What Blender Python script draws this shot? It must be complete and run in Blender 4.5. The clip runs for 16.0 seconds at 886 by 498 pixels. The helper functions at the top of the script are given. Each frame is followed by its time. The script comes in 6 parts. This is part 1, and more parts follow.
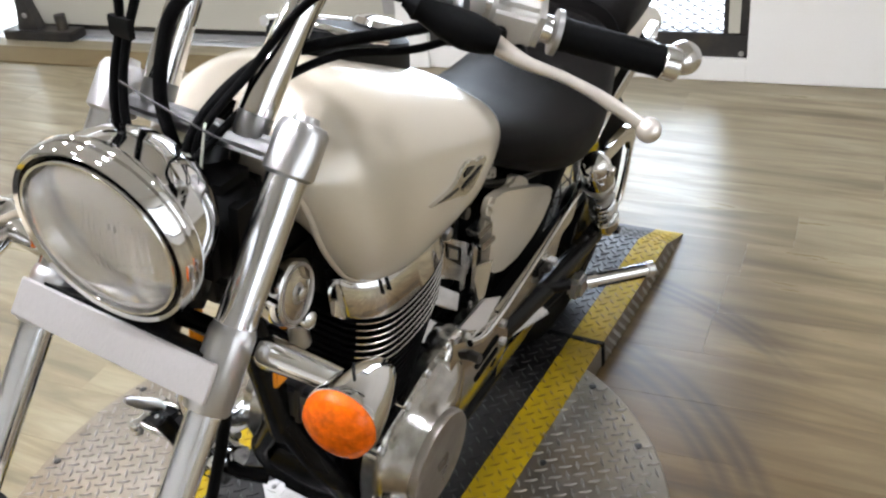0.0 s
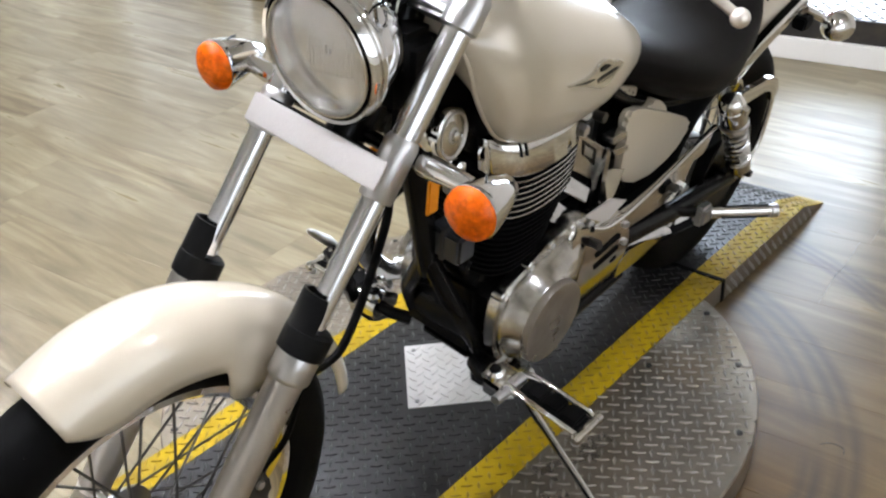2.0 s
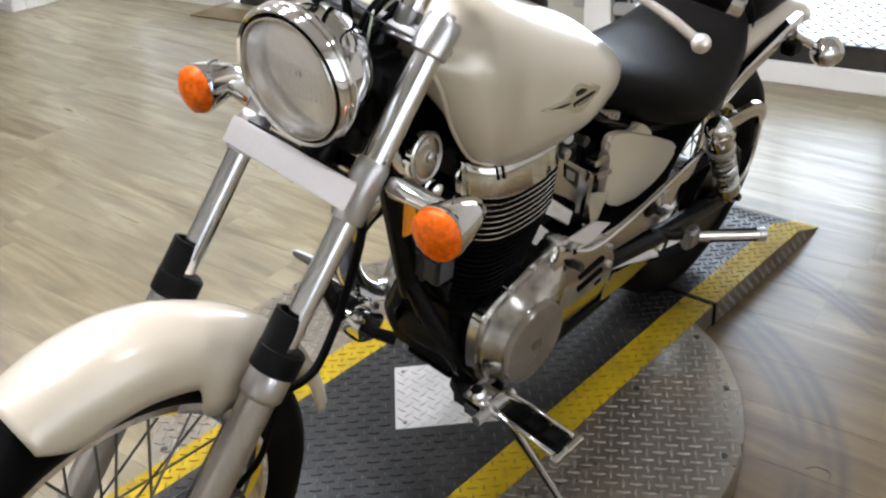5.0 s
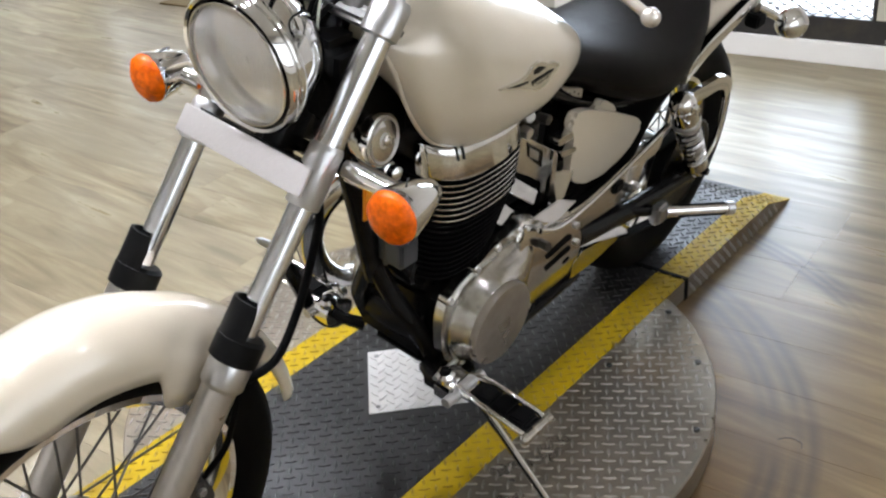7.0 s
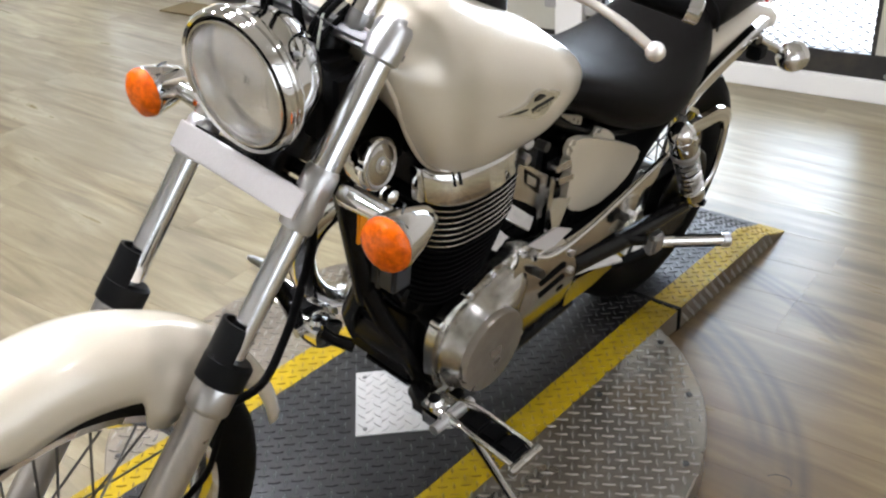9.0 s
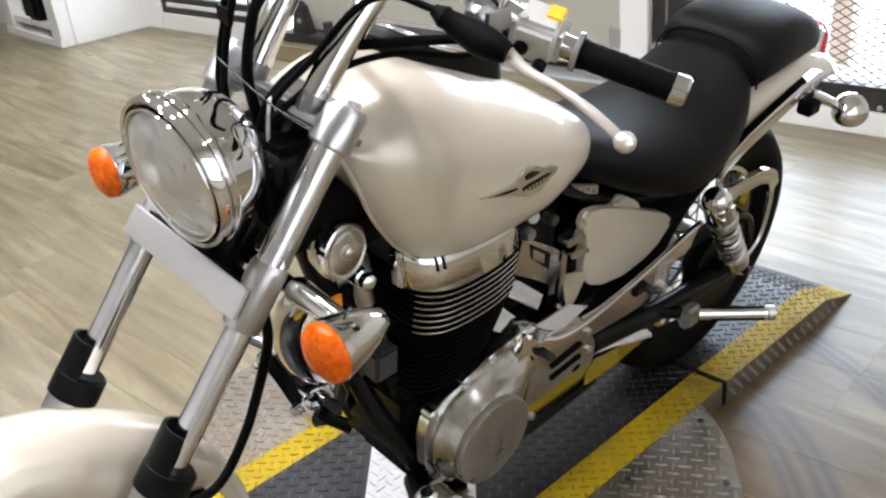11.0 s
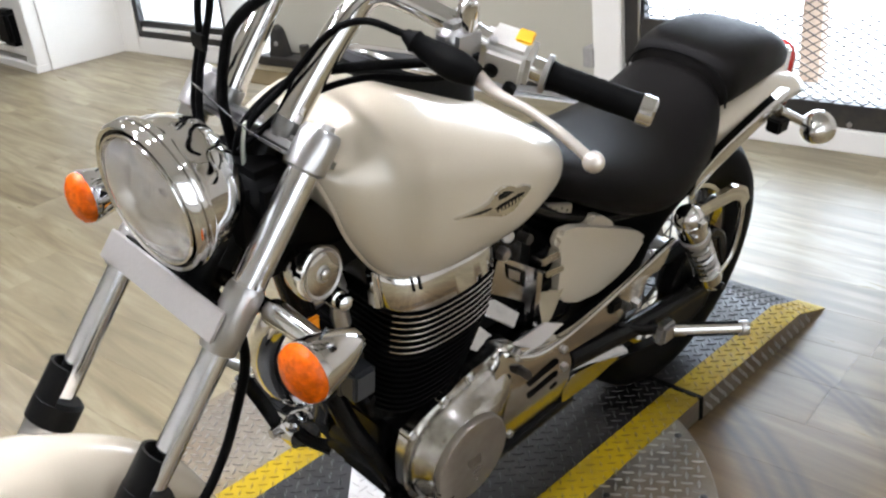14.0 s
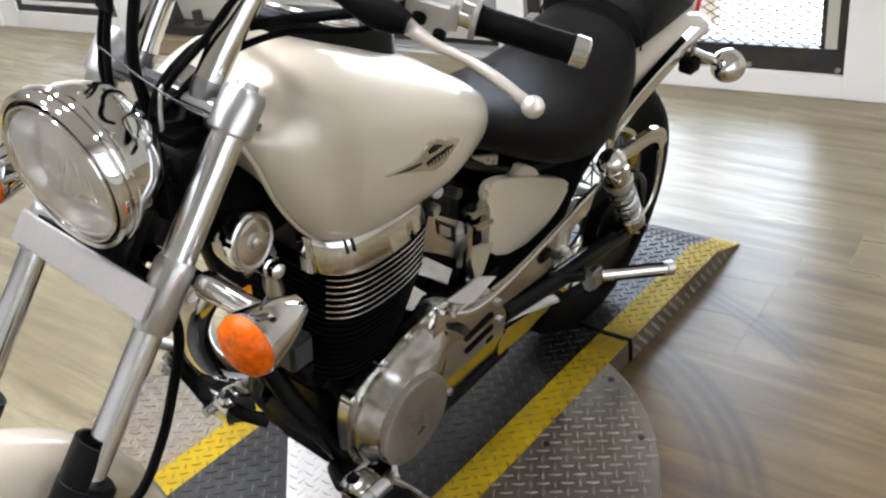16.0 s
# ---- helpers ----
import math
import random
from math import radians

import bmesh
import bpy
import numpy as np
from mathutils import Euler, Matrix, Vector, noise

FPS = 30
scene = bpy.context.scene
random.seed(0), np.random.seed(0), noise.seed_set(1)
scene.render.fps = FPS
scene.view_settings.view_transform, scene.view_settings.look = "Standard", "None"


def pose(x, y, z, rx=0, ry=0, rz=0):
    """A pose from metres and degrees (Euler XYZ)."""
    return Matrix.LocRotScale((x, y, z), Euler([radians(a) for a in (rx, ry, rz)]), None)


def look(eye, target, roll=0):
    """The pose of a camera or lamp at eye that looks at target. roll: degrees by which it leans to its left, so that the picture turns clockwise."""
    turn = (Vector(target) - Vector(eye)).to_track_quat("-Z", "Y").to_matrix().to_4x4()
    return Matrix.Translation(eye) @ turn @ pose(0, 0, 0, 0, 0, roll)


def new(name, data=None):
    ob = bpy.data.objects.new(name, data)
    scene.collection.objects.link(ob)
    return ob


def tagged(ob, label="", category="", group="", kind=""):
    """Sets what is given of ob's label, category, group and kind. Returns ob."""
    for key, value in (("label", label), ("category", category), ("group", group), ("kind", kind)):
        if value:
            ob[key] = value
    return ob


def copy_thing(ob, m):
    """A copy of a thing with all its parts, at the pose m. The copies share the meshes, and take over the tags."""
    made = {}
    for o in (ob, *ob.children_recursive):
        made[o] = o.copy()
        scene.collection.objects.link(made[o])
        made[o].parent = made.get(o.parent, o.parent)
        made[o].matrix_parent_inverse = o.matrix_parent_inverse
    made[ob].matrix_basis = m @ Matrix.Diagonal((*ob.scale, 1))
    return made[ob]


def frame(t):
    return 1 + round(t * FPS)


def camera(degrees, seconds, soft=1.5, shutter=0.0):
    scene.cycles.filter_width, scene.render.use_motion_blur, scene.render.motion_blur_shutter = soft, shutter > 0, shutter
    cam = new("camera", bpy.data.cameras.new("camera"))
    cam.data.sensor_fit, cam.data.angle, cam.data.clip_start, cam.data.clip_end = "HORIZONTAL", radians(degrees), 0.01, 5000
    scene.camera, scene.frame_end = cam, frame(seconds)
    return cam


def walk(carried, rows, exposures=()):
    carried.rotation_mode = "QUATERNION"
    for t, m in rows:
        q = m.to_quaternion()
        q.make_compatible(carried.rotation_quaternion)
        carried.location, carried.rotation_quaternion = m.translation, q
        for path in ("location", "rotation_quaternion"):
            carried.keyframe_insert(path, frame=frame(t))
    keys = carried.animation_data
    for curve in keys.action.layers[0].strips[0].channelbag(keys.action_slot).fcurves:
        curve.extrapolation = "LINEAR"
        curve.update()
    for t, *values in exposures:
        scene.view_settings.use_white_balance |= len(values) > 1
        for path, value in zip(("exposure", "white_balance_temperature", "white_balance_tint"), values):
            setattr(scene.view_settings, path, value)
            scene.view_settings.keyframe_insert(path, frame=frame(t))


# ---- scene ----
cam = camera(49.7, 16.0, soft=2.3)
PATH = [
    (0, (1.715, 0.811, 1.414), (0.245, -0.1, 0.409), -6.5),
    (0.5, (1.875, 0.958, 1.427), (0.44, 0.002, 0.413), -4.4),
    (1, (1.968, 1.007, 1.424), (0.678, -0.116, 0.386), -5.1),
    (1.5, (1.974, 1.027, 1.402), (0.734, -0.164, 0.381), -5.2),
    (2, (1.975, 1.036, 1.395), (0.709, -0.148, 0.397), -4.4),
    (2.5, (2.011, 1.061, 1.403), (0.725, -0.135, 0.446), -4.8),
    (3, (2.045, 1.071, 1.387), (0.835, -0.198, 0.424), -6.9),
    (3.5, (2.023, 1.083, 1.375), (0.797, -0.163, 0.402), -7.5),
    (4, (2.015, 1.085, 1.387), (0.731, -0.135, 0.458), -4.5),
    (4.5, (1.984, 1.076, 1.402), (0.705, -0.164, 0.493), -3.0),
    (5, (1.95, 1.095, 1.396), (0.685, -0.128, 0.445), -4.6),
    (7.5, (1.921, 1.118, 1.389), (0.65, -0.072, 0.404), -5.9),
    (8, (1.923, 1.104, 1.395), (0.658, -0.112, 0.435), -5.2),
    (8.5, (1.919, 1.098, 1.394), (0.628, -0.091, 0.434), -4.2),
    (9, (1.904, 1.099, 1.396), (0.61, -0.086, 0.436), -3.6),
    (9.5, (1.82, 1.111, 1.385), (0.583, -0.156, 0.454), -3.5),
    (10, (1.682, 1.112, 1.396), (0.516, -0.221, 0.467), -5.2),
    (12.5, (1.687, 1.14, 1.414), (0.483, -0.204, 0.55), -6.8),
    (13, (1.69, 1.134, 1.416), (0.496, -0.216, 0.548), -7.2),
    (13.5, (1.686, 1.137, 1.413), (0.467, -0.185, 0.539), -6.2),
    (14, (1.687, 1.138, 1.415), (0.462, -0.187, 0.552), -6.0),
    (14.5, (1.682, 1.144, 1.409), (0.447, -0.166, 0.537), -5.8),
    (15, (1.687, 1.145, 1.412), (0.453, -0.179, 0.561), -6.0),
    (15.5, (1.684, 1.136, 1.419), (0.371, -0.118, 0.58), -5.0),
    (16, (1.692, 1.089, 1.398), (0.373, -0.073, 0.444), -7.2),
]
EXPOSURES = [(0, 0.74), (2.5, 0.68), (3.5, 0.58), (5.0, 0.58), (7.5, 0.70), (10.0, 0.72), (12.5, 0.68), (16, 0.70)]
walk(cam, [(t, look(eye, target, roll)) for t, eye, target, roll in PATH], EXPOSURES)

# ---- world, lamps ----
world = bpy.data.worlds.new("world")
scene.world = world
world.use_nodes = True
wn = world.node_tree.nodes
sky = wn.new("ShaderNodeTexSky")
sky.sky_type, sky.sun_disc = "NISHITA", False
sky.sun_elevation, sky.sun_rotation = radians(38), radians(200)
wn["Background"].inputs["Strength"].default_value = 0.1
world.node_tree.links.new(sky.outputs["Color"], wn["Background"].inputs["Color"])


# ---- material helpers ----
def rgb(r, g, b):
    return (r, g, b, 1.0)


def mat(name, color, rough=0.5, metal=0.0, coat=0.0, grain=0.0, scale=40.0, bump=0.0, rough_var=0.0, dirt=None, dirt_scale=4.0,
        dirt_amount=0.0, transmission=0.0, ior=1.45, emit=0.0, stretch=(1, 1, 1), spec=None, island=0.0, per_object=0.0):
    """A procedural surface: colour with fine grain and large stains, uneven gloss and fine relief."""
    m = bpy.data.materials.new(name)
    m.use_nodes = True
    nt = m.node_tree
    n, link = nt.nodes, nt.links.new
    b = n["Principled BSDF"]
    b.inputs["Base Color"].default_value = rgb(*color)
    b.inputs["Roughness"].default_value = rough
    b.inputs["Metallic"].default_value = metal
    b.inputs["Coat Weight"].default_value = coat
    b.inputs["Coat Roughness"].default_value = 0.04
    b.inputs["IOR"].default_value = ior
    b.inputs["Transmission Weight"].default_value = transmission
    if spec is not None:
        b.inputs["Specular IOR Level"].default_value = spec
    if emit:
        b.inputs["Emission Color"].default_value = rgb(*color)
        b.inputs["Emission Strength"].default_value = emit
    tc = n.new("ShaderNodeTexCoord")
    mp = n.new("ShaderNodeMapping")
    mp.inputs["Scale"].default_value = stretch
    link(tc.outputs["Object"], mp.inputs["Vector"])
    fine = n.new("ShaderNodeTexNoise")
    fine.inputs["Scale"].default_value, fine.inputs["Detail"].default_value = scale, 6
    link(mp.outputs["Vector"], fine.inputs["Vector"])
    big = n.new("ShaderNodeTexNoise")
    big.inputs["Scale"].default_value, big.inputs["Detail"].default_value = dirt_scale, 5
    link(tc.outputs["Object"], big.inputs["Vector"])
    col = None

    def mixed(a, fac, c2, mode="MIX"):
        mx = n.new("ShaderNodeMix")
        mx.data_type, mx.blend_type = "RGBA", mode
        if a is None:
            mx.inputs["A"].default_value = rgb(*color)
        else:
            link(a, mx.inputs["A"])
        link(fac, mx.inputs["Factor"])
        mx.inputs["B"].default_value = rgb(*c2)
        return mx.outputs["Result"]

    def ramp(sock, lo, hi, amount):
        r = n.new("ShaderNodeMapRange")
        r.inputs["From Min"].default_value, r.inputs["From Max"].default_value = lo, hi
        r.inputs["To Min"].default_value, r.inputs["To Max"].default_value = 0.0, amount
        link(sock, r.inputs["Value"])
        return r.outputs["Result"]

    if grain:
        col = mixed(col, ramp(fine.outputs["Fac"], 0.35, 0.75, grain), tuple(c * 0.45 for c in color))
    if dirt is not None and dirt_amount:
        col = mixed(col, ramp(big.outputs["Fac"], 0.5, 0.72, dirt_amount), dirt)
    if island or per_object:
        if island:
            geo = n.new("ShaderNodeNewGeometry")
            src = geo.outputs["Random Per Island"]
        else:
            oi = n.new("ShaderNodeObjectInfo")
            src = oi.outputs["Random"]
        col = mixed(col, ramp(src, 0.0, 1.0, island or per_object), tuple(c * 0.5 for c in color))
    if col is not None:
        link(col, b.inputs["Base Color"])
    if rough_var:
        r = n.new("ShaderNodeMapRange")
        r.inputs["From Min"].default_value, r.inputs["From Max"].default_value = 0.3, 0.7
        r.inputs["To Min"].default_value = max(0.02, rough - rough_var)
        r.inputs["To Max"].default_value = rough + rough_var
        link(big.outputs["Fac"], r.inputs["Value"])
        link(r.outputs["Result"], b.inputs["Roughness"])
    if bump:
        bp = n.new("ShaderNodeBump")
        bp.inputs["Strength"].default_value, bp.inputs["Distance"].default_value = bump, 0.002
        link(fine.outputs["Fac"], bp.inputs["Height"])
        link(bp.outputs["Normal"], b.inputs["Normal"])
    return m


PAINT = mat("pearl_paint", (0.54, 0.475, 0.367), 0.32, 0.12, 1.0, grain=0.06, scale=900, dirt=(0.50, 0.43, 0.32), dirt_amount=0.3)
CHROME = mat("chrome", (0.70, 0.69, 0.675), 0.055, 1.0, rough_var=0.03, dirt=(0.58, 0.55, 0.51), dirt_amount=0.25, dirt_scale=18)
CLAMP = mat("dark_satin_alloy", (0.27, 0.265, 0.26), 0.34, 1.0, rough_var=0.08, grain=0.15, scale=60)
TUBE_STEEL = mat("hard_chrome", (0.76, 0.765, 0.785), 0.14, 1.0, rough_var=0.05, dirt=(0.3, 0.3, 0.3), dirt_amount=0.2, dirt_scale=30)
SATIN = mat("satin_chrome", (0.52, 0.51, 0.50), 0.32, 1.0, rough_var=0.08, grain=0.1, scale=60)
ALU = mat("brushed_aluminium", (0.55, 0.52, 0.495), 0.42, 0.85, grain=0.25, scale=160, stretch=(1, 12, 1), bump=0.05, rough_var=0.08)
CASE = mat("cast_aluminium", (0.60, 0.58, 0.545), 0.19, 1.0, grain=0.35, scale=60, bump=0.04, dirt=(0.30, 0.28, 0.25), dirt_amount=0.7, dirt_scale=24, rough_var=0.07)
SLIDER = mat("bronze_lacquer", (0.45, 0.415, 0.37), 0.30, 0.9, grain=0.2, scale=90, stretch=(1, 1, 0.1), rough_var=0.08)
BLACK = mat("black_enamel", (0.0045, 0.0045, 0.0045), 0.24, 0.0, 0.0, grain=0.3, scale=50, dirt=(0.014, 0.013, 0.012), dirt_amount=0.25, dirt_scale=12, spec=0.15)
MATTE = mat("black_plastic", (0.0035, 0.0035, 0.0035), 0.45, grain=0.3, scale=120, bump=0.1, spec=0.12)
RUBBER = mat("rubber", (0.0028, 0.0028, 0.0028), 0.6, grain=0.3, scale=90, bump=0.15, dirt=(0.007, 0.0068, 0.0064), dirt_amount=0.35, dirt_scale=9, spec=0.06)
VINYL = mat("seat_vinyl", (0.006, 0.0052, 0.0047), 0.48, grain=0.25, scale=500, bump=0.35, rough_var=0.06, dirt_scale=10, spec=0.08)
AMBER = mat("amber_lens", (0.76, 0.125, 0.001), 0.26, 0.0, 0.18, grain=1.0, scale=110, bump=1.0, spec=0.15, dirt=(0.40, 0.035, 0.001), dirt_amount=0.6, dirt_scale=42)
REFLECTOR = mat("amber_reflector", (0.75, 0.25, 0.01), 0.2, 0.0, 0.5, grain=0.2, scale=200)
RED = mat("red_lens", (0.55, 0.02, 0.02), 0.12, 0.0, 0.6, grain=0.2, scale=60)
GLASS = mat("lamp_glass", (0.95, 0.95, 0.94), 0.03, 0.0, 0.0, transmission=1.0, ior=1.45)
MILKY = mat("fluted_lamp_glass", (0.93, 0.92, 0.90), 0.07, 0.0, 0.3, transmission=0.92, ior=1.42, grain=0.05, scale=25)
BOWL = mat("lamp_reflector", (0.66, 0.65, 0.64), 0.16, 1.0, grain=0.12, scale=30, bump=0.4)
YELLOW_TAG = mat("yellow_print", (0.75, 0.42, 0.02), 0.4, grain=0.1)
BULB = mat("dark_bulb", (0.15, 0.14, 0.12), 0.2)
STEEL = mat("tread_steel", (0.255, 0.222, 0.178), 0.34, 0.8, grain=0.3, scale=60, bump=0.1, dirt=(0.20, 0.135, 0.065), dirt_amount=0.9, dirt_scale=2.8, rough_var=0.12)
STEEL_CLEAN = mat("bright_tread_steel", (0.54, 0.53, 0.51), 0.34, 0.55, grain=0.15, scale=60, dirt=(0.4, 0.37, 0.33), dirt_amount=0.3, dirt_scale=9)
BLACKPAINT = mat("worn_black_paint", (0.0120, 0.0118, 0.0116), 0.38, 0.0, grain=0.4, scale=40, bump=0.1, dirt=(0.030, 0.026, 0.021), dirt_amount=0.5, dirt_scale=7, rough_var=0.08, spec=0.28)
YELLOW = mat("worn_yellow_paint", (0.40, 0.27, 0.008), 0.5, 0.0, grain=0.2, scale=50, bump=0.1, dirt=(0.20, 0.14, 0.03), dirt_amount=0.7, dirt_scale=9, rough_var=0.08, spec=0.1)
LUG_BLACK = mat("rubbed_black_paint", (0.026, 0.0255, 0.025), 0.30, 0.2, grain=0.3, scale=60, island=0.8)
LUG_YELLOW = mat("rubbed_yellow_paint", (0.31, 0.205, 0.010), 0.36, 0.0, grain=0.3, scale=60, island=0.4, spec=0.3)
LUG_STEEL = mat("rubbed_steel", (0.35, 0.32, 0.275), 0.28, 0.65, grain=0.25, scale=60, island=0.4)
WALL = mat("white_wall_paint", (0.74, 0.72, 0.67), 0.6, grain=0.06, scale=180, bump=0.06, dirt=(0.64, 0.61, 0.54), dirt_amount=0.35, dirt_scale=1.6)
DOORPAINT = mat("beige_door_paint", (0.43, 0.41, 0.335), 0.5, grain=0.06, scale=120, dirt=(0.42, 0.40, 0.32), dirt_amount=0.4, dirt_scale=2)
FRAME = mat("dark_steel_frame", (0.030, 0.028, 0.026), 0.45, 0.2, grain=0.4, scale=60, bump=0.1, dirt=(0.10, 0.08, 0.05), dirt_amount=0.4, dirt_scale=8)
CEIL = mat("ceiling_paint", (0.70, 0.68, 0.63), 0.7, grain=0.08, scale=60, bump=0.05)
LAMP = mat("lamp_glow", (0.85, 0.872, 0.985), 0.5, emit=318.0)
DAY = mat("daylight_haze", (0.76, 0.86, 1.0), 0.9, emit=8.0)
DAY_SOFT = mat("street_daylight", (0.88, 0.93, 1.0), 0.9, emit=1.3)
BRICKRED = mat("outdoor_column", (0.46, 0.33, 0.25), 0.8, grain=0.3, scale=60)
CONCRETE = mat("outdoor_concrete", (0.72, 0.72, 0.70), 0.85, grain=0.3, scale=30)
COIR = mat("coir_mat", (0.16, 0.115, 0.05), 0.9, grain=0.5, scale=220, bump=0.6, dirt=(0.10, 0.07, 0.03), dirt_amount=0.5, dirt_scale=6)
DARKGREY = mat("dark_grey_plastic", (0.026, 0.028, 0.032), 0.35, grain=0.3, scale=60)
GREY = mat("grey_box", (0.30, 0.29, 0.27), 0.5, grain=0.2)


def wood_material():
    """Grey-brown wood-look planks, with streaks along the plank, uneven gloss and dark tyre rings on the floor."""
    m = bpy.data.materials.new("wood_plank")
    m.use_nodes = True
    nt = m.node_tree
    n, link = nt.nodes, nt.links.new
    b = n["Principled BSDF"]
    b.inputs["Specular IOR Level"].default_value = 0.45
    geo, info = n.new("ShaderNodeNewGeometry"), n.new("ShaderNodeObjectInfo")
    add = n.new("ShaderNodeVectorMath")
    add.operation = "MULTIPLY_ADD"
    add.inputs[1].default_value = (7.3, 3.1, 5.7)
    link(info.outputs["Random"], add.inputs[0])
    link(geo.outputs["Position"], add.inputs[2])
    mp = n.new("ShaderNodeMapping")
    mp.inputs["Scale"].default_value = (9.0, 0.9, 1.0)
    mp.inputs["Rotation"].default_value = (0, 0, radians(-5.8))
    link(add.outputs["Vector"], mp.inputs["Vector"])
    streak = n.new("ShaderNodeTexNoise")
    streak.inputs["Scale"].default_value, streak.inputs["Detail"].default_value, streak.inputs["Roughness"].default_value = 1.6, 7, 0.62
    streak.inputs["Distortion"].default_value = 0.6
    link(mp.outputs["Vector"], streak.inputs["Vector"])
    cr = n.new("ShaderNodeValToRGB")
    e = cr.color_ramp.elements
    e[0].position, e[0].color = 0.32, rgb(0.096, 0.070, 0.033)
    e[1].position, e[1].color = 0.70, rgb(0.345, 0.300, 0.192)
    mid = cr.color_ramp.elements.new(0.5)
    mid.color = rgb(0.205, 0.163, 0.090)
    link(streak.outputs["Fac"], cr.inputs["Fac"])
    tone = n.new("ShaderNodeMix")
    tone.data_type = "RGBA"
    r0 = n.new("ShaderNodeMapRange")
    r0.inputs["To Max"].default_value = 0.4
    link(info.outputs["Random"], r0.inputs["Value"])
    link(r0.outputs["Result"], tone.inputs["Factor"])
    link(cr.outputs["Color"], tone.inputs["A"])
    tone.inputs["B"].default_value = rgb(0.235, 0.205, 0.138)
    # large blotches of walked-in dirt
    blot = n.new("ShaderNodeTexNoise")
    blot.inputs["Scale"].default_value, blot.inputs["Detail"].default_value = 1.7, 4
    link(geo.outputs["Position"], blot.inputs["Vector"])
    br = n.new("ShaderNodeMapRange")
    br.inputs["From Min"].default_value, br.inputs["From Max"].default_value = 0.42, 0.68
    br.inputs["To Max"].default_value = 0.55
    link(blot.outputs["Fac"], br.inputs["Value"])
    soil = n.new("ShaderNodeMix")
    soil.data_type = "RGBA"
    link(br.outputs["Result"], soil.inputs["Factor"])
    link(tone.outputs["Result"], soil.inputs["A"])
    soil.inputs["B"].default_value = rgb(0.15, 0.118, 0.064)
    tone = soil
    # tyre rings round the turntable
    off = n.new("ShaderNodeVectorMath")
    off.operation = "SUBTRACT"
    off.inputs[1].default_value = (0.68, -0.165, 0.0)
    link(geo.outputs["Position"], off.inputs[0])
    length = n.new("ShaderNodeVectorMath")
    length.operation = "LENGTH"
    link(off.outputs["Vector"], length.inputs[0])
    wob = n.new("ShaderNodeTexNoise")
    wob.inputs["Scale"].default_value = 3.0
    link(geo.outputs["Position"], wob.inputs["Vector"])
    axes = n.new("ShaderNodeSeparateXYZ")
    link(geo.outputs["Position"], axes.inputs[0])
    ends = n.new("ShaderNodeMapRange")
    ends.inputs["From Min"].default_value, ends.inputs["From Max"].default_value = 0.62, 0.40
    link(axes.outputs["Y"], ends.inputs["Value"])
    stain = None
    for radius, width, amount in ((0.765, 0.020, 0.5), (0.79, 0.022, 0.65), (0.832, 0.022, 0.6), (0.862, 0.022, 0.6), (1.085, 0.016, 0.6), (1.108, 0.016, 0.65), (1.132, 0.018, 0.55)):
        d = n.new("ShaderNodeMath")
        d.operation = "SUBTRACT"
        link(length.outputs["Value"], d.inputs[0])
        d.inputs[1].default_value = radius
        a = n.new("ShaderNodeMath")
        a.operation = "ABSOLUTE"
        link(d.outputs[0], a.inputs[0])
        f = n.new("ShaderNodeMapRange")
        f.inputs["From Min"].default_value, f.inputs["From Max"].default_value = width, 0.002
        f.inputs["To Min"].default_value, f.inputs["To Max"].default_value = 0.0, amount
        link(a.outputs[0], f.inputs["Value"])
        if radius > 1:
            link_to = n.new("ShaderNodeMath")
            link_to.operation = "MULTIPLY"
            link(f.outputs["Result"], link_to.inputs[0])
            link(ends.outputs["Result"], link_to.inputs[1])
            f = link_to
        if stain is None:
            stain = f.outputs["Result"]
        else:
            mx = n.new("ShaderNodeMath")
            mx.operation = "MAXIMUM"
            link(stain, mx.inputs[0])
            link(f.outputs[0], mx.inputs[1])
            stain = mx.outputs[0]
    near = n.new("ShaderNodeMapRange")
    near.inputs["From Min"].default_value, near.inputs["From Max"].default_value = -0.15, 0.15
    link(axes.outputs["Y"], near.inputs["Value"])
    half = n.new("ShaderNodeMath")
    half.operation = "MULTIPLY"
    link(stain, half.inputs[0])
    link(near.outputs["Result"], half.inputs[1])
    stain = half.outputs[0]
    patch = n.new("ShaderNodeMapRange")
    patch.inputs["From Min"].default_value, patch.inputs["From Max"].default_value = 0.30, 0.46
    link(wob.outputs["Fac"], patch.inputs["Value"])
    mul = n.new("ShaderNodeMath")
    mul.operation = "MULTIPLY"
    link(stain, mul.inputs[0])
    link(patch.outputs["Result"], mul.inputs[1])
    dark = n.new("ShaderNodeMix")
    dark.data_type = "RGBA"
    # darker, browner tone towards the turntable on its open side; worn is its falloff
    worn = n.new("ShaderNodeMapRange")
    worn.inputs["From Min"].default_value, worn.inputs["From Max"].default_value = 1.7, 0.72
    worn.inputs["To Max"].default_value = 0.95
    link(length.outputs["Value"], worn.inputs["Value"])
    brown_fac = n.new("ShaderNodeMath")
    brown_fac.operation = "MULTIPLY"
    link(worn.outputs["Result"], brown_fac.inputs[0])
    link(near.outputs["Result"], brown_fac.inputs[1])
    browned = n.new("ShaderNodeMix")
    browned.data_type = "RGBA"
    browned.blend_type = "MULTIPLY"
    link(brown_fac.outputs[0], browned.inputs["Factor"])
    link(tone.outputs["Result"], browned.inputs["A"])
    browned.inputs["B"].default_value = rgb(0.52, 0.38, 0.23)
    tone = browned
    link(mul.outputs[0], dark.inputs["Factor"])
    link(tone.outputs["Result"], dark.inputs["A"])
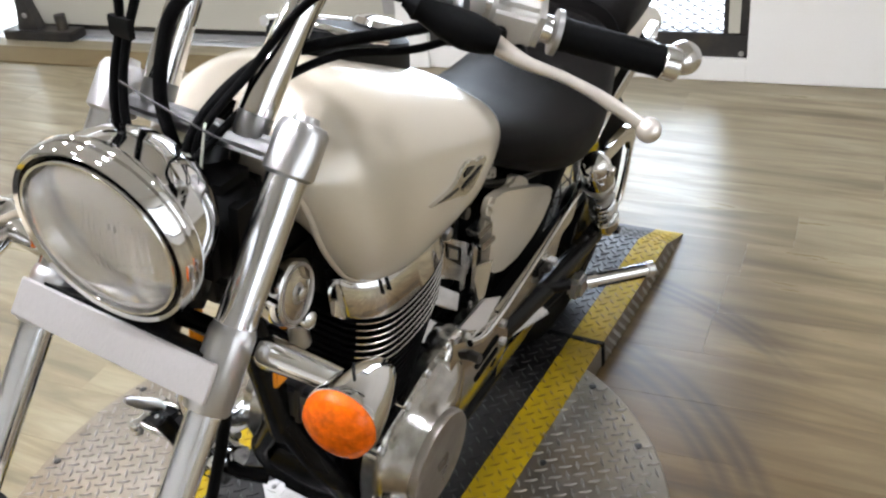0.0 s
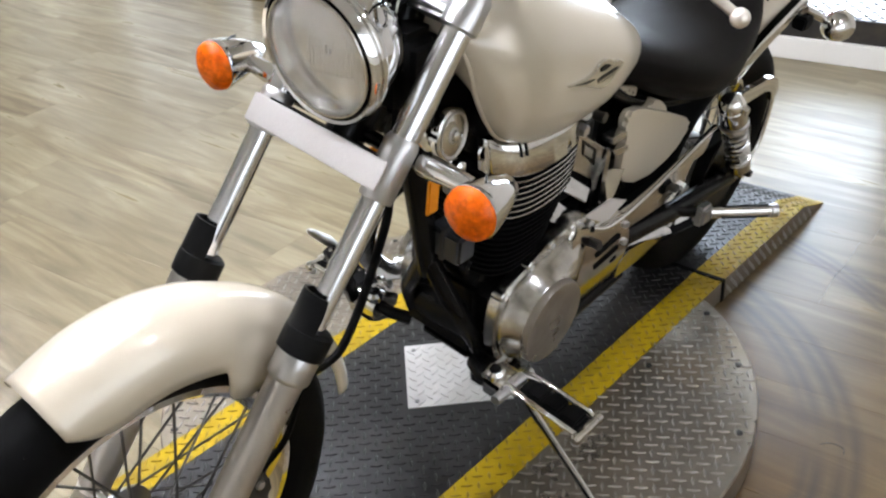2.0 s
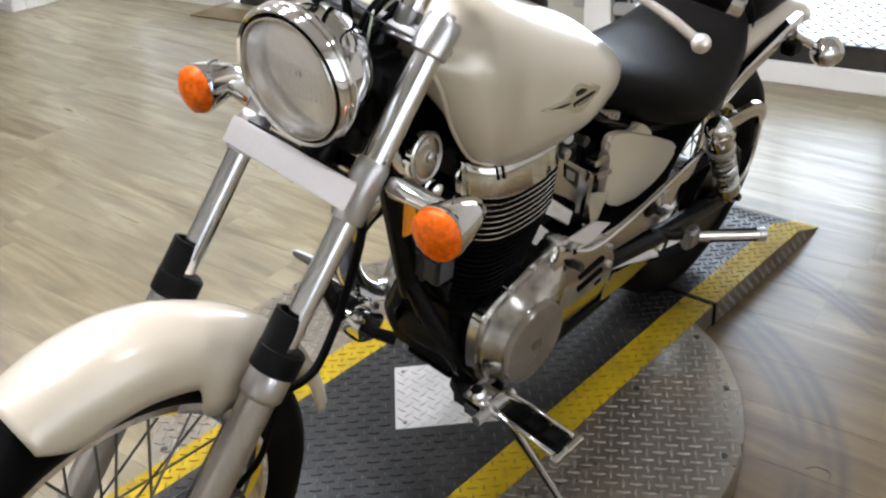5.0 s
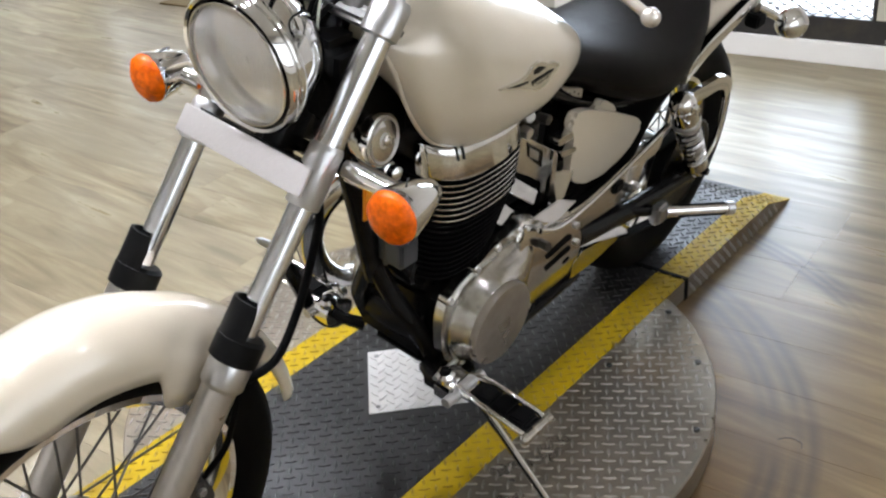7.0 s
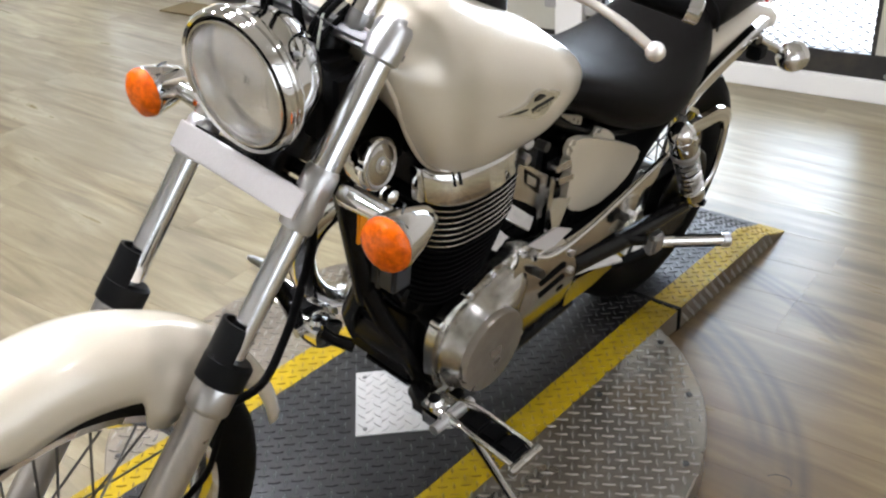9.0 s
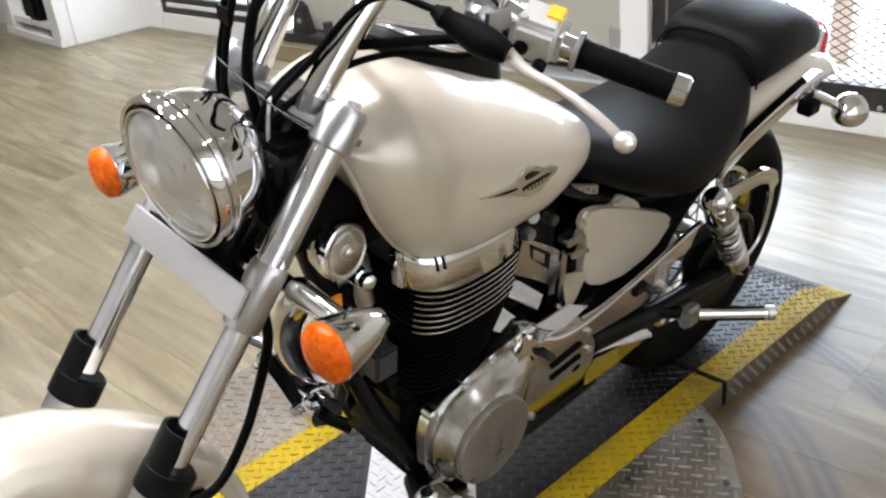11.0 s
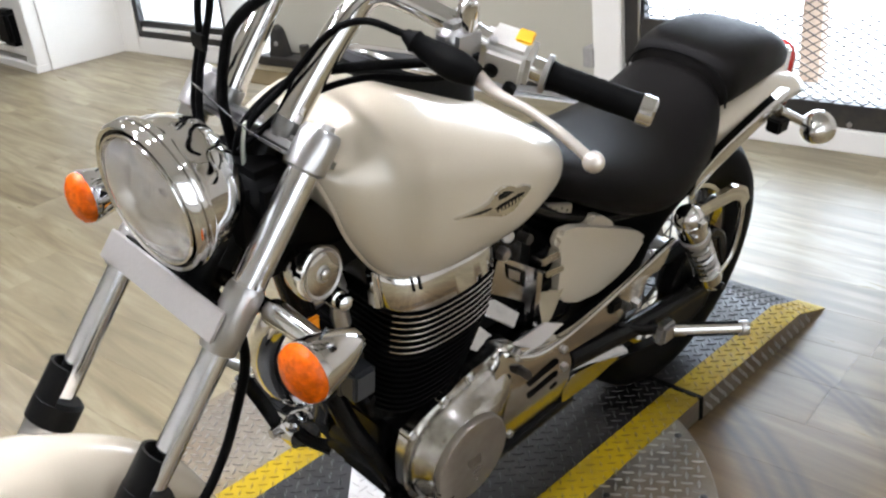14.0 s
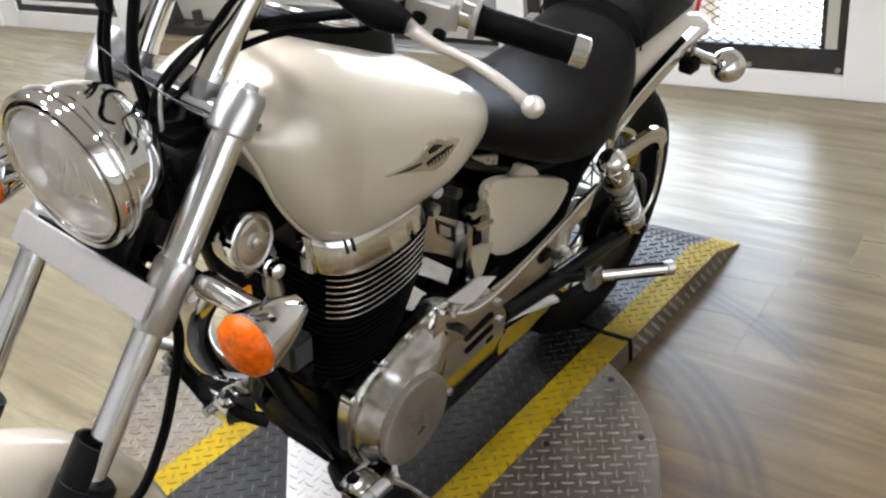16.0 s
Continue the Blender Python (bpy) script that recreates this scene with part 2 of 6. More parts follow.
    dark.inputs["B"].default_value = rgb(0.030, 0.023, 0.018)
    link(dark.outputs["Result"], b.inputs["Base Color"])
    r = n.new("ShaderNodeMapRange")
    r.inputs["From Min"].default_value, r.inputs["From Max"].default_value = 0.3, 0.75
    r.inputs["To Min"].default_value, r.inputs["To Max"].default_value = 0.37, 0.25
    link(streak.outputs["Fac"], r.inputs["Value"])
    link(r.outputs["Result"], b.inputs["Roughness"])
    bp = n.new("ShaderNodeBump")
    bp.inputs["Strength"].default_value, bp.inputs["Distance"].default_value = 0.12, 0.002
    link(streak.outputs["Fac"], bp.inputs["Height"])
    link(bp.outputs["Normal"], b.inputs["Normal"])
    return m


WOOD = wood_material()


# ---- mesh helpers ----
def V(*a):
    return Vector(a)


def part(name, bm, material, parent=None, label="", angle=38):
    """Links a bmesh as one mesh object, under a thing or a part."""
    bmesh.ops.recalc_face_normals(bm, faces=bm.faces)
    me = bpy.data.meshes.new(name)
    bm.to_mesh(me)
    bm.free()
    me.materials.append(material)
    me.polygons.foreach_set("use_smooth", [True] * len(me.polygons))
    me.set_sharp_from_angle(angle=radians(angle))
    ob = new(name, me)
    if parent is not None:
        ob.parent = parent
    if label:
        tagged(ob, label)
    return ob


def thing(name, m, label, category, group="", kind=""):
    ob = new(name)
    ob.empty_display_size = 0.1
    ob.matrix_world = m
    return tagged(ob, label, category, group, kind)


def basis(axis, up=(0, 0, 1)):
    w = Vector(axis).normalized()
    u = Vector(up)
    u = u - w * u.dot(w)
    if u.length < 1e-4:
        u = Vector((0, 1, 0)) - w * w.y
    u.normalize()
    return u, w.cross(u), w


def loft(rings, caps=True, close=True, bm=None):
    """Skins rings of points of the same count, in order."""
    bm = bm or bmesh.new()
    rows = [[bm.verts.new(p) for p in ring] for ring in rings]
    n = len(rings[0])
    for a, b in zip(rows, rows[1:]):
        for i in range(n if close else n - 1):
            j = (i + 1) % n
            bm.faces.new((a[i], a[j], b[j], b[i]))
    if caps:
        bm.faces.new(rows[0])
        bm.faces.new(rows[-1])
    return bm


def smooth_line(pts, n=6):
    """A Catmull-Rom line through the points."""
    p = [Vector(q) for q in pts]
    p = [2 * p[0] - p[1]] + p + [2 * p[-1] - p[-2]]
    out = []
    for a, b, c, d in zip(p, p[1:], p[2:], p[3:]):
        for k in range(n):
            t = k / n
            out.append(0.5 * (2 * b + (c - a) * t + (2 * a - 5 * b + 4 * c - d) * t * t + (3 * b - a - 3 * c + d) * t ** 3))
    return out + [p[-2]]


def tube(pts, r, n=12, bm=None, flat=None):
    """A tube along the points; r: one radius or one for each point; flat: (width, height) for a strap."""
    pts = [Vector(q) for q in pts]
    rs = r if isinstance(r, (list, tuple)) else [r] * len(pts)
    rings, u = [], None
    for i, p in enumerate(pts):
        d = (pts[min(i + 1, len(pts) - 1)] - pts[max(i - 1, 0)]).normalized()
        if u is None:
            u = basis(d)[0]
        u = (u - d * u.dot(d)).normalized()
        v = d.cross(u)
        if flat:
            w, h = flat[0] / 2, flat[1] / 2
            rings.append([p + u * (a * h) + v * (b * w) for a, b in ((1, -0.8), (1, 0.8), (0.6, 1), (-0.6, 1), (-1, 0.8), (-1, -0.8), (-0.6, -1), (0.6, -1))])
        else:
            rings.append([p + (u * math.cos(2 * math.pi * k / n) + v * math.sin(2 * math.pi * k / n)) * rs[i] for k in range(n)])
    return loft(rings, bm=bm)


def lathe(profile, origin=(0, 0, 0), axis=(0, 0, 1), n=32, bm=None, caps=True):
    """Turns (radius, height) pairs round an axis."""
    u, v, w = basis(axis)
    o = Vector(origin)
    rings = [[o + w * h + (u * math.cos(2 * math.pi * k / n) + v * math.sin(2 * math.pi * k / n)) * max(r, 1e-4) for k in range(n)] for r, h in profile]
    return loft(rings, caps=caps, bm=bm)


def ring_lathe(profile, origin, axis, n=48):
    """Turns a closed profile into a ring."""
    u, v, w = basis(axis)
    o = Vector(origin)
    rings = []
    for k in range(n):
        a = 2 * math.pi * k / n
        e = u * math.cos(a) + v * math.sin(a)
        rings.append([o + w * h + e * r for r, h in profile])
    return loft(rings + [rings[0]], caps=False)


def box(lo, hi, bevel=0.0, bm=None, seg=2):
    bm2 = bmesh.new()
    bmesh.ops.create_cube(bm2, size=1)
    lo, hi = Vector(lo), Vector(hi)
    c, s = (lo + hi) / 2, hi - lo
    for v in bm2.verts:
        v.co = Vector((v.co.x * s.x, v.co.y * s.y, v.co.z * s.z)) + c
    if bevel:
        bmesh.ops.bevel(bm2, geom=bm2.edges[:], offset=bevel, segments=seg, affect="EDGES")
    return join(bm, bm2)


def join(bm, other):
    if bm is None:
        return other
    me = bpy.data.meshes.new("tmp")
    other.to_mesh(me)
    other.free()
    bm.from_mesh(me)
    bpy.data.meshes.remove(me)
    return bm


def turned(bm, m):
    bmesh.ops.transform(bm, matrix=m, verts=bm.verts[:])
    return bm


def slab(outline, y0, y1, bevel=0.003, lift=None, seg=2):
    """A plate from an outline in x and z, from y0 to y1; lift(x, z) moves it sideways."""
    bm = bmesh.new()
    a = [bm.verts.new((x, y0, z)) for x, z in outline]
    b = [bm.verts.new((x, y1, z)) for x, z in outline]
    n = len(outline)
    for i in range(n):
        j = (i + 1) % n
        bm.faces.new((a[i], a[j], b[j], b[i]))
    bm.faces.new(a)
    top = bm.faces.new(b)
    if bevel:
        bmesh.ops.bevel(bm, geom=top.edges[:], offset=bevel, segments=seg, affect="EDGES")
    if lift:
        for v in bm.verts:
            v.co.y += lift(v.co.x, v.co.z)
    return bm


def bent_plate(outline, y0, y1, bevel, lift, step=0.012):
    """A slab cut into level strips and bent outwards by lift(x, z)."""
    bm = slab(outline, y0, y1, bevel, seg=3)
    lo, hi = min(q[1] for q in outline), max(q[1] for q in outline)
    z = lo + step
    while z < hi:
        bmesh.ops.bisect_plane(bm, geom=bm.verts[:] + bm.edges[:] + bm.faces[:], dist=1e-5, plane_co=(0, 0, z), plane_no=(0, 0, 1))
        z += step
    for v in bm.verts:
        v.co.y += lift(v.co.x, v.co.z)
    return bm


def rounded(outline, r=0.02, n=4):
    """Rounds the corners of a flat outline."""
    out = []
    m = len(outline)
    for i in range(m):
        p, q, s = Vector(outline[i - 1]), Vector(outline[i]), Vector(outline[(i + 1) % m])
        a, b = (p - q), (s - q)
        k = min(r, a.length * 0.45, b.length * 0.45)
        a, b = q + a.normalized() * k, q + b.normalized() * k
        for t in range(n + 1):
            t /= n
            out.append(tuple((1 - t) ** 2 * a + 2 * t * (1 - t) * q + t * t * b))
    return out


def sheet(pts, thick=0.004):
    """A flat plate with the given corners, of some thickness below them."""
    pts = [Vector(p) for p in pts]
    n = (pts[1] - pts[0]).cross(pts[2] - pts[0]).normalized() * thick
    bm = loft([pts, [p - n * (1 if n.z > 0 else -1) for p in pts]])
    bmesh.ops.bevel(bm, geom=bm.edges[:], offset=thick * 0.25, segments=1, affect="EDGES")
    return bm


def bolt(o, axis, r=0.006, h=0.005, bm=None):
    return lathe([(r, 0), (r, h * 0.7), (r * 0.8, h)], o, axis, 6, bm)

# ---- the room ----
ROOM_H = 3.0
WALL_M = Matrix(((-0.1015, 0.9948, 0, -1.85), (0.9948, 0.1015, 0, 0), (0, 0, 1, 0), (0, 0, 0, 1)))  # along the back wall, into the room, up


def wall_piece(name, lo, hi, material=WALL, m=WALL_M, label="", bevel=0.004):
    ob = part(name, box(lo, hi, bevel), material)
    ob.matrix_world = m
    return tagged(ob, label or "white painted plaster wall with faint stains", "wall", kind="structure")


T = -0.16
wall_piece("wall_back", (0.045, T, 0), (3.2, 0, ROOM_H))
wall_piece("wall_back_sill", (-1.28, T, 0), (0.045, 0, 0.09), label="low white wall under the mesh screen")
wall_piece("wall_back_head", (-1.28, T, 2.2), (0.045, 0, ROOM_H))
wall_piece("wall_back_pillar", (-1.42, T, 0), (-1.28, 0.012, ROOM_H), label="white painted pillar beside the mesh screen")
wall_piece("wall_back_lintel", (-3.98, T, 2.3), (-1.42, 0, ROOM_H))
wall_piece("wall_back_jamb", (-4.0, -0.34, 0), (-3.98, 0, ROOM_H))
wall_piece("wall_back_far_sill", (-4.96, T, 0), (-4.0, 0, 0.11), label="low cream wall under the far window")
wall_piece("wall_back_far_head", (-4.96, T, 2.26), (-4.0, 0, ROOM_H))
wall_piece("wall_back_far", (-5.3, T, 0), (-4.96, 0, ROOM_H))
ID = Matrix()
wall_piece("wall_side", (-1.45, -5.30, 0), (-0.80, -5.12, ROOM_H), m=ID)
wall_piece("wall_side_return", (-0.98, -9.0, 0), (-0.80, -5.30, ROOM_H), m=ID)
wall_piece("wall_far", (-0.8, -9.15, 0), (6.0, -9.0, ROOM_H), m=ID)
wall_piece("wall_front", (5.0, -9.0, 0), (5.15, 3.2, ROOM_H), m=ID)
wall_piece("wall_near", (-2.2, 3.05, 0), (-0.3, 3.2, ROOM_H), m=ID)
wall_piece("wall_near_end", (3.4, 3.05, 0), (5.0, 3.2, ROOM_H), m=ID)
wall_piece("wall_near_sill", (-0.3, 3.05, 0), (3.4, 3.2, 0.5), m=ID)
wall_piece("wall_near_head", (-0.3, 3.05, 2.3), (3.4, 3.2, ROOM_H), m=ID)
ob = part("ceiling", box((-2.6, -9.2, ROOM_H), (5.2, 3.3, ROOM_H + 0.12)), CEIL)
tagged(ob, "plain white painted ceiling", "ceiling", kind="structure")


def sliding_door():
    d = thing("door_1", WALL_M, "wide beige painted steel door closed above a dark gap", "door", kind="structure")
    part("panel", box((-3.9, -0.30, 0.045), (-1.45, -0.25, 2.3), 0.004), DOORPAINT, d)
    part("jamb", box((-1.462, -0.34, 0), (-1.42, -0.16, 2.3), 0.003), WALL, d)
    # Pale strip stands in for the light that leaks under the door.
    part("threshold", box((-3.98, -0.36, 0.002), (-1.42, -0.20, 0.008)), STEEL_CLEAN, d, "bright strip for the line of light under the door")
    # Black strip fills the dark gap below the panel.
    part("gap_seal", box((-3.9, -0.33, 0.008), (-1.45, -0.29, 0.05)), FRAME, d, "black strip filling the gap under the door")
    return d


sliding_door()


def mesh_screen(name, u0, u1, z0, z1, border, label, strand_z=0.034, strand_u=0.057):
    """A steel-framed screen of expanded metal in the wall."""
    s = thing(name, WALL_M, label, "window", kind="structure")
    y0, y1 = -0.07, -0.02
    part("window_frame", box((u0, y0, z0), (u1, y1, z0 + border), 0.004), FRAME, s)
    part("window_frame", box((u0, y0, z1 - border), (u1, y1, z1), 0.004), FRAME, s)
    part("window_frame", box((u0, y0, z0 + border), (u0 + border, y1, z1 - border), 0.004), FRAME, s)
    part("window_frame", box((u1 - border, y0, z0 + border), (u1, y1, z1 - border), 0.004), FRAME, s)
    verts, faces = [], []
    rows, cols = int((z1 - z0 - 2 * border) / strand_z) + 1, int((u1 - u0 - 2 * border) / strand_u) + 1
    w, dpt = 0.0026, 0.004

    def bar(a, b):
        k = len(verts)
        for p in (a, b):
            verts.extend([(p[0], -0.03, p[1] - w), (p[0], -0.03, p[1] + w), (p[0], -0.03 - dpt, p[1] + w), (p[0], -0.03 - dpt, p[1] - w)])
        for i in range(4):
            j = (i + 1) % 4
            faces.append((k + i, k + j, k + 4 + j, k + 4 + i))

    umax, zmax = u1 - border + 0.01, z1 - border + 0.01
    for r in range(rows):
        for c in range(cols):
            u, z = u0 + border + c * strand_u, z0 + border + r * strand_z
            a, m1, m2, e = (u, z), (u + strand_u / 2, z + strand_z / 2), (u + strand_u / 2, z - strand_z / 2), (u + strand_u, z)
            for p, q in ((a, m1), (m1, e), (a, m2), (m2, e)):
                if max(p[0], q[0]) < umax and max(p[1], q[1]) < zmax and min(p[1], q[1]) > z0:
                    bar(p, q)
    me = bpy.data.meshes.new("expanded_mesh")
    me.from_pydata(verts, [], faces)
    me.materials.append(FRAME)
    g = new("expanded_mesh", me)
    g.parent = s
    return s


w2 = mesh_screen("window_2", -1.28, 0.045, 0.09, 2.2, 0.095, "dark steel frame with black expanded metal mesh before bright daylight")
part("edge_strip", box((-0.03, -0.018, 0.19), (0.012, -0.012, 2.1)), DOORPAINT, w2, "pale worn strip on the frame")
for u in (-1.2, -0.76, -0.309, 0.021):
    part("bolt", bolt((u, -0.02, 0.108), (0, 1, 0), 0.011, 0.008), SATIN, w2, "round steel bolt head")
part("latch_plate", box((-1.185, -0.02, 0.36), (-1.03, 0.012, 0.47), 0.004), FRAME, w2, "black lock plate")
part("hinge_rod", tube([(-1.2, -0.005, 0.1), (-1.2, -0.005, 1.4)], 0.006, 8), SATIN, w2, "thin steel latch rod")
part("hinge_block", box((-1.265, -0.02, 0.22), (-1.15, 0.03, 0.27), 0.006), GREY, w2)

w3 = thing("window_3", ID, "wide shop window in a dark steel frame with daylight behind", "window", kind="structure")
for lo, hi in (((-0.3, 3.09, 0.5), (3.4, 3.14, 0.56)), ((-0.3, 3.09, 2.24), (3.4, 3.14, 2.3)), ((-0.3, 3.09, 0.56), (-0.24, 3.14, 2.24)), ((3.34, 3.09, 0.56), (3.4, 3.14, 2.24)), ((1.52, 3.09, 0.56), (1.58, 3.14, 2.24))):
    part("window_frame", box(lo, hi, 0.003), FRAME, w3)
for x0, x1 in ((-0.24, 1.52), (1.58, 3.34)):
    pane = part("pane", box((x0, 3.112, 0.56), (x1, 3.118, 2.24)), GLASS, w3)
    pane.visible_shadow = False
street = part("backdrop_street", box((-1.2, 3.9, -0.1), (4.4, 3.95, 3.2)), DAY_SOFT)
tagged(street, "pale daylight haze outside the shop window", "backdrop", kind="structure")

w1 = thing("window_1", WALL_M, "black framed window with bright daylight behind", "window", kind="structure")
for lo, hi in (((-4.96, -0.06, 0.11), (-4.0, -0.01, 0.15)), ((-4.92, -0.08, 0.175), (-4.04, -0.03, 0.215)), ((-4.96, -0.06, 2.22), (-4.0, -0.01, 2.26)),
               ((-4.96, -0.06, 0.15), (-4.92, -0.01, 2.22)), ((-4.04, -0.06, 0.15), (-4.0, -0.01, 2.22))):
    part("window_frame", box(lo, hi, 0.003), FRAME, w1)
part("window_sill", box((-4.92, -0.09, 0.15), (-4.04, -0.02, 0.175), 0.002), WALL, w1)
pane = part("pane", box((-4.92, -0.05, 0.215), (-4.04, -0.044, 2.22)), GLASS, w1)
pane.visible_shadow = False

# daylight outside the screens
backdrop = part("backdrop", box((-6.2, -2.3, -0.1), (1.5, -2.25, 3.4)), DAY)
backdrop.matrix_world = WALL_M
tagged(backdrop, "white overexposed daylight outside the screens", "backdrop", kind="structure")
ob = part("ground", box((-7.0, -3.0, -0.14), (2.2, -0.16, -0.02)), CONCRETE)
ob.matrix_world = WALL_M
tagged(ob, "pale sunlit concrete outside the wall", "ground", kind="structure")
col = part("outdoor_column", box((-0.83, -1.0, -0.02), (-0.735, -0.9, 3.0), 0.004), BRICKRED)
col.matrix_world = WALL_M
tagged(col, "slim reddish painted column outside the screen", "column")


def wall_box():
    o = part("outlet_box", box((-1.47, -0.25, 0.235), (-1.415, 0.02, 0.325), 0.004), GREY)
    o.matrix_world = WALL_M
    return tagged(o, "small grey steel electrical box on the pillar", "electrical box")


wall_box()


def floor_machine():
    m = thing("door_closer_stand", WALL_M @ pose(-3.72, -0.16, 0), "dark grey folded steel bracket standing by the beige door", "bracket")
    part("upright", slab(rounded([(-0.08, 0), (0.09, 0), (0.03, 0.21), (-0.02, 0.24)], 0.012), -0.03, 0.03, 0.004), FRAME, m)
    part("foot", box((-0.16, -0.06, 0), (0.32, 0.06, 0.05), 0.006), FRAME, m)
    part("knuckle", lathe([(0.03, 0), (0.03, 0.08)], (0.22, 0.0, 0.05), (0, 0, 1), 14), FRAME, m)
    part("bolt", bolt((0.01, 0.03, 0.13), (0, 1, 0), 0.015, 0.012), GREY, m)
    return m


floor_machine()


def door_mat():
    m = part("door_mat", box((-3.97, 0.005, 0.0), (-2.3, 0.225, 0.009), 0.004), COIR)
    m.matrix_world = WALL_M
    return tagged(m, "thin brown coir mat lying before the beige door", "doormat")


door_mat()


def white_cabinet():
    c = thing("cabinet", pose(-0.80, -5.55, 0), "white painted open shelf unit built against the wall", "cabinet")
    part("plinth", box((0, -0.5, 0), (0.10, 0.42, 0.05), 0.004), WALL, c)
    part("side_panel", box((0, 0.28, 0.05), (0.09, 0.42, 1.6), 0.004), WALL, c)
    part("side_panel", box((0, -0.5, 0.05), (0.09, -0.36, 1.6), 0.004), WALL, c)
    part("shelf", box((0.0, -0.36, 0.10), (0.085, 0.28, 0.14), 0.003), WALL, c)
    part("back_panel", box((0.0, -0.36, 0.14), (0.008, 0.28, 1.6)), WALL, c)
    part("top", box((0, -0.5, 1.6), (0.1, 0.42, 1.64), 0.004), WALL, c)
    b = part("black_bag", box((-0.06, -0.09, 0), (0.05, 0.12, 0.24), 0.03, seg=3), MATTE)
    b.matrix_world = pose(-0.74, -5.52, 0.142)
    tagged(b, "small black soft bag on the white shelf", "bag")
    return c


white_cabinet()


def ceiling_lamp(x, y):
    l = thing("ceiling_lamp", pose(x, y, ROOM_H), "round recessed ceiling lamp glowing warm white", "lamp", "ceiling lamps")
    part("housing", lathe([(0.125, -0.001), (0.125, -0.03), (0.11, -0.035), (0.092, -0.012), (0.076, -0.012)], (0, 0, 0), (0, 0, 1), 24), WALL, l)
    part("diffuser", lathe([(0.078, -0.02), (0.078, -0.026), (0.045, -0.03)], (0, 0, 0), (0, 0, 1), 24), LAMP, l, "glowing lamp disc")
    return l


first_lamp = ceiling_lamp(0.9, -0.75)
for x, y in ((0.9, 0.15), (0.1, 2.1), (1.75, -0.75), (1.75, 0.15), (2.6, -0.75), (0.4, -2.0), (1.6, -2.2), (-0.5, -2.8), (0.2, -5.0)):
    copy_thing(first_lamp, pose(x, y, ROOM_H))

# ---- the turntable and its track ----
DISC_X, DISC_Y, DISC_R, TOP = 0.68, -0.165, 0.664, 0.06
TRACK0, TRACK1 = -0.487, 0.155
STRIPE = 0.08


def lug_mesh(points, z, length=0.0290, width=0.0072, height=0.0022):
    """Raised tread lugs, as low four-sided ridges, at (x, y, angle) or with a height function."""
    verts, faces = [], []
    for x, y, a in points:
        zz = z(x, y) if callable(z) else z
        zl = z if callable(z) else None
        c, s = math.cos(a), math.sin(a)
        k = len(verts)

        def put(p, q, h):
            px, py = x + p * c - q * s, y + p * s + q * c
            verts.append((px, py, (zl(px, py) if zl else zz) + h))
        L, W = length / 2, width / 2
        put(-L, 0, -0.0004), put(0, -W, -0.0004), put(L, 0, -0.0004), put(0, W, -0.0004)
        put(-L * 0.72, 0, height), put(0, -W * 0.45, height), put(L * 0.72, 0, height), put(0, W * 0.45, height)
        for i in range(4):
            j = (i + 1) % 4
            faces.append((k + i, k + j, k + 4 + j, k + 4 + i))
        faces.append((k + 4, k + 5, k + 6, k + 7))
    return verts, faces


def lugs(name, points, z, material, parent, **kw):
    verts, faces = lug_mesh(points, z, **kw)
    me = bpy.data.meshes.new(name)
    me.from_pydata(verts, [], faces)
    me.materials.append(material)
    o = new(name, me)
    o.parent = parent
    return tagged(o, "raised tread pattern rubbed bright", kind="stuff")


def tread(x0, x1, y0, y1, inside, pitch=0.0235, turn=0.0):
    """Tread lug places in a basket weave; turn: how the sheet was laid."""
    out = []
    mx, my, reach = (x0 + x1) / 2, (y0 + y1) / 2, int(math.hypot(x1 - x0, y1 - y0) / 2 / pitch) + 2
    turn += radians(45)
    c, s = math.cos(turn), math.sin(turn)
    for i in range(-reach, reach + 1):
        for j in range(-reach, reach + 1):
            p, q = (i + 0.5) * pitch, (j + 0.5) * pitch
            x, y = mx + p * c - q * s, my + p * s + q * c
            if x0 + 0.006 < x < x1 - 0.006 and y0 + 0.006 < y < y1 - 0.006 and inside(x, y):
                out.append((x, y, radians(0 if (i + j) % 2 else 90) + turn))
    return out


def turntable():
    t = thing("turntable", ID, "round steel tread-plate turntable lying on the wooden floor", "turntable")
    part("rim", lathe([(DISC_R, 0.0), (DISC_R, TOP - 0.003), (DISC_R - 0.003, TOP)], (DISC_X, DISC_Y, 0), (0, 0, 1), 128), STEEL, t, "dull steel rim with scuffs")
    pts = tread(DISC_X - DISC_R, DISC_X + DISC_R, DISC_Y - DISC_R, DISC_Y + DISC_R,
                lambda x, y: (x - DISC_X) ** 2 + (y - DISC_Y) ** 2 < (DISC_R - 0.012) ** 2 and not TRACK0 < y < TRACK1, 0.0245, radians(-12))
    lugs("tread_pattern", pts, TOP, LUG_STEEL, t, length=0.0300, width=0.0076, height=0.0032)
    for a in (34, 58, 82, 106, 127, 146, 215, 236, 258, 282, 304, 326):
        r = DISC_R - 0.03
        part("screw", lathe([(0.008, 0), (0.008, 0.002), (0.005, 0.0035)], (DISC_X + r * math.cos(radians(a)), DISC_Y + r * math.sin(radians(a)), TOP), (0, 0, 1), 12), FRAME, t, "dark screw head")
    part("screw", lathe([(0.008, 0), (0.008, 0.002), (0.005, 0.0035)], (0.416, 0.183, TOP), (0, 0, 1), 12), FRAME, t, "dark screw head")
    return t


turntable()


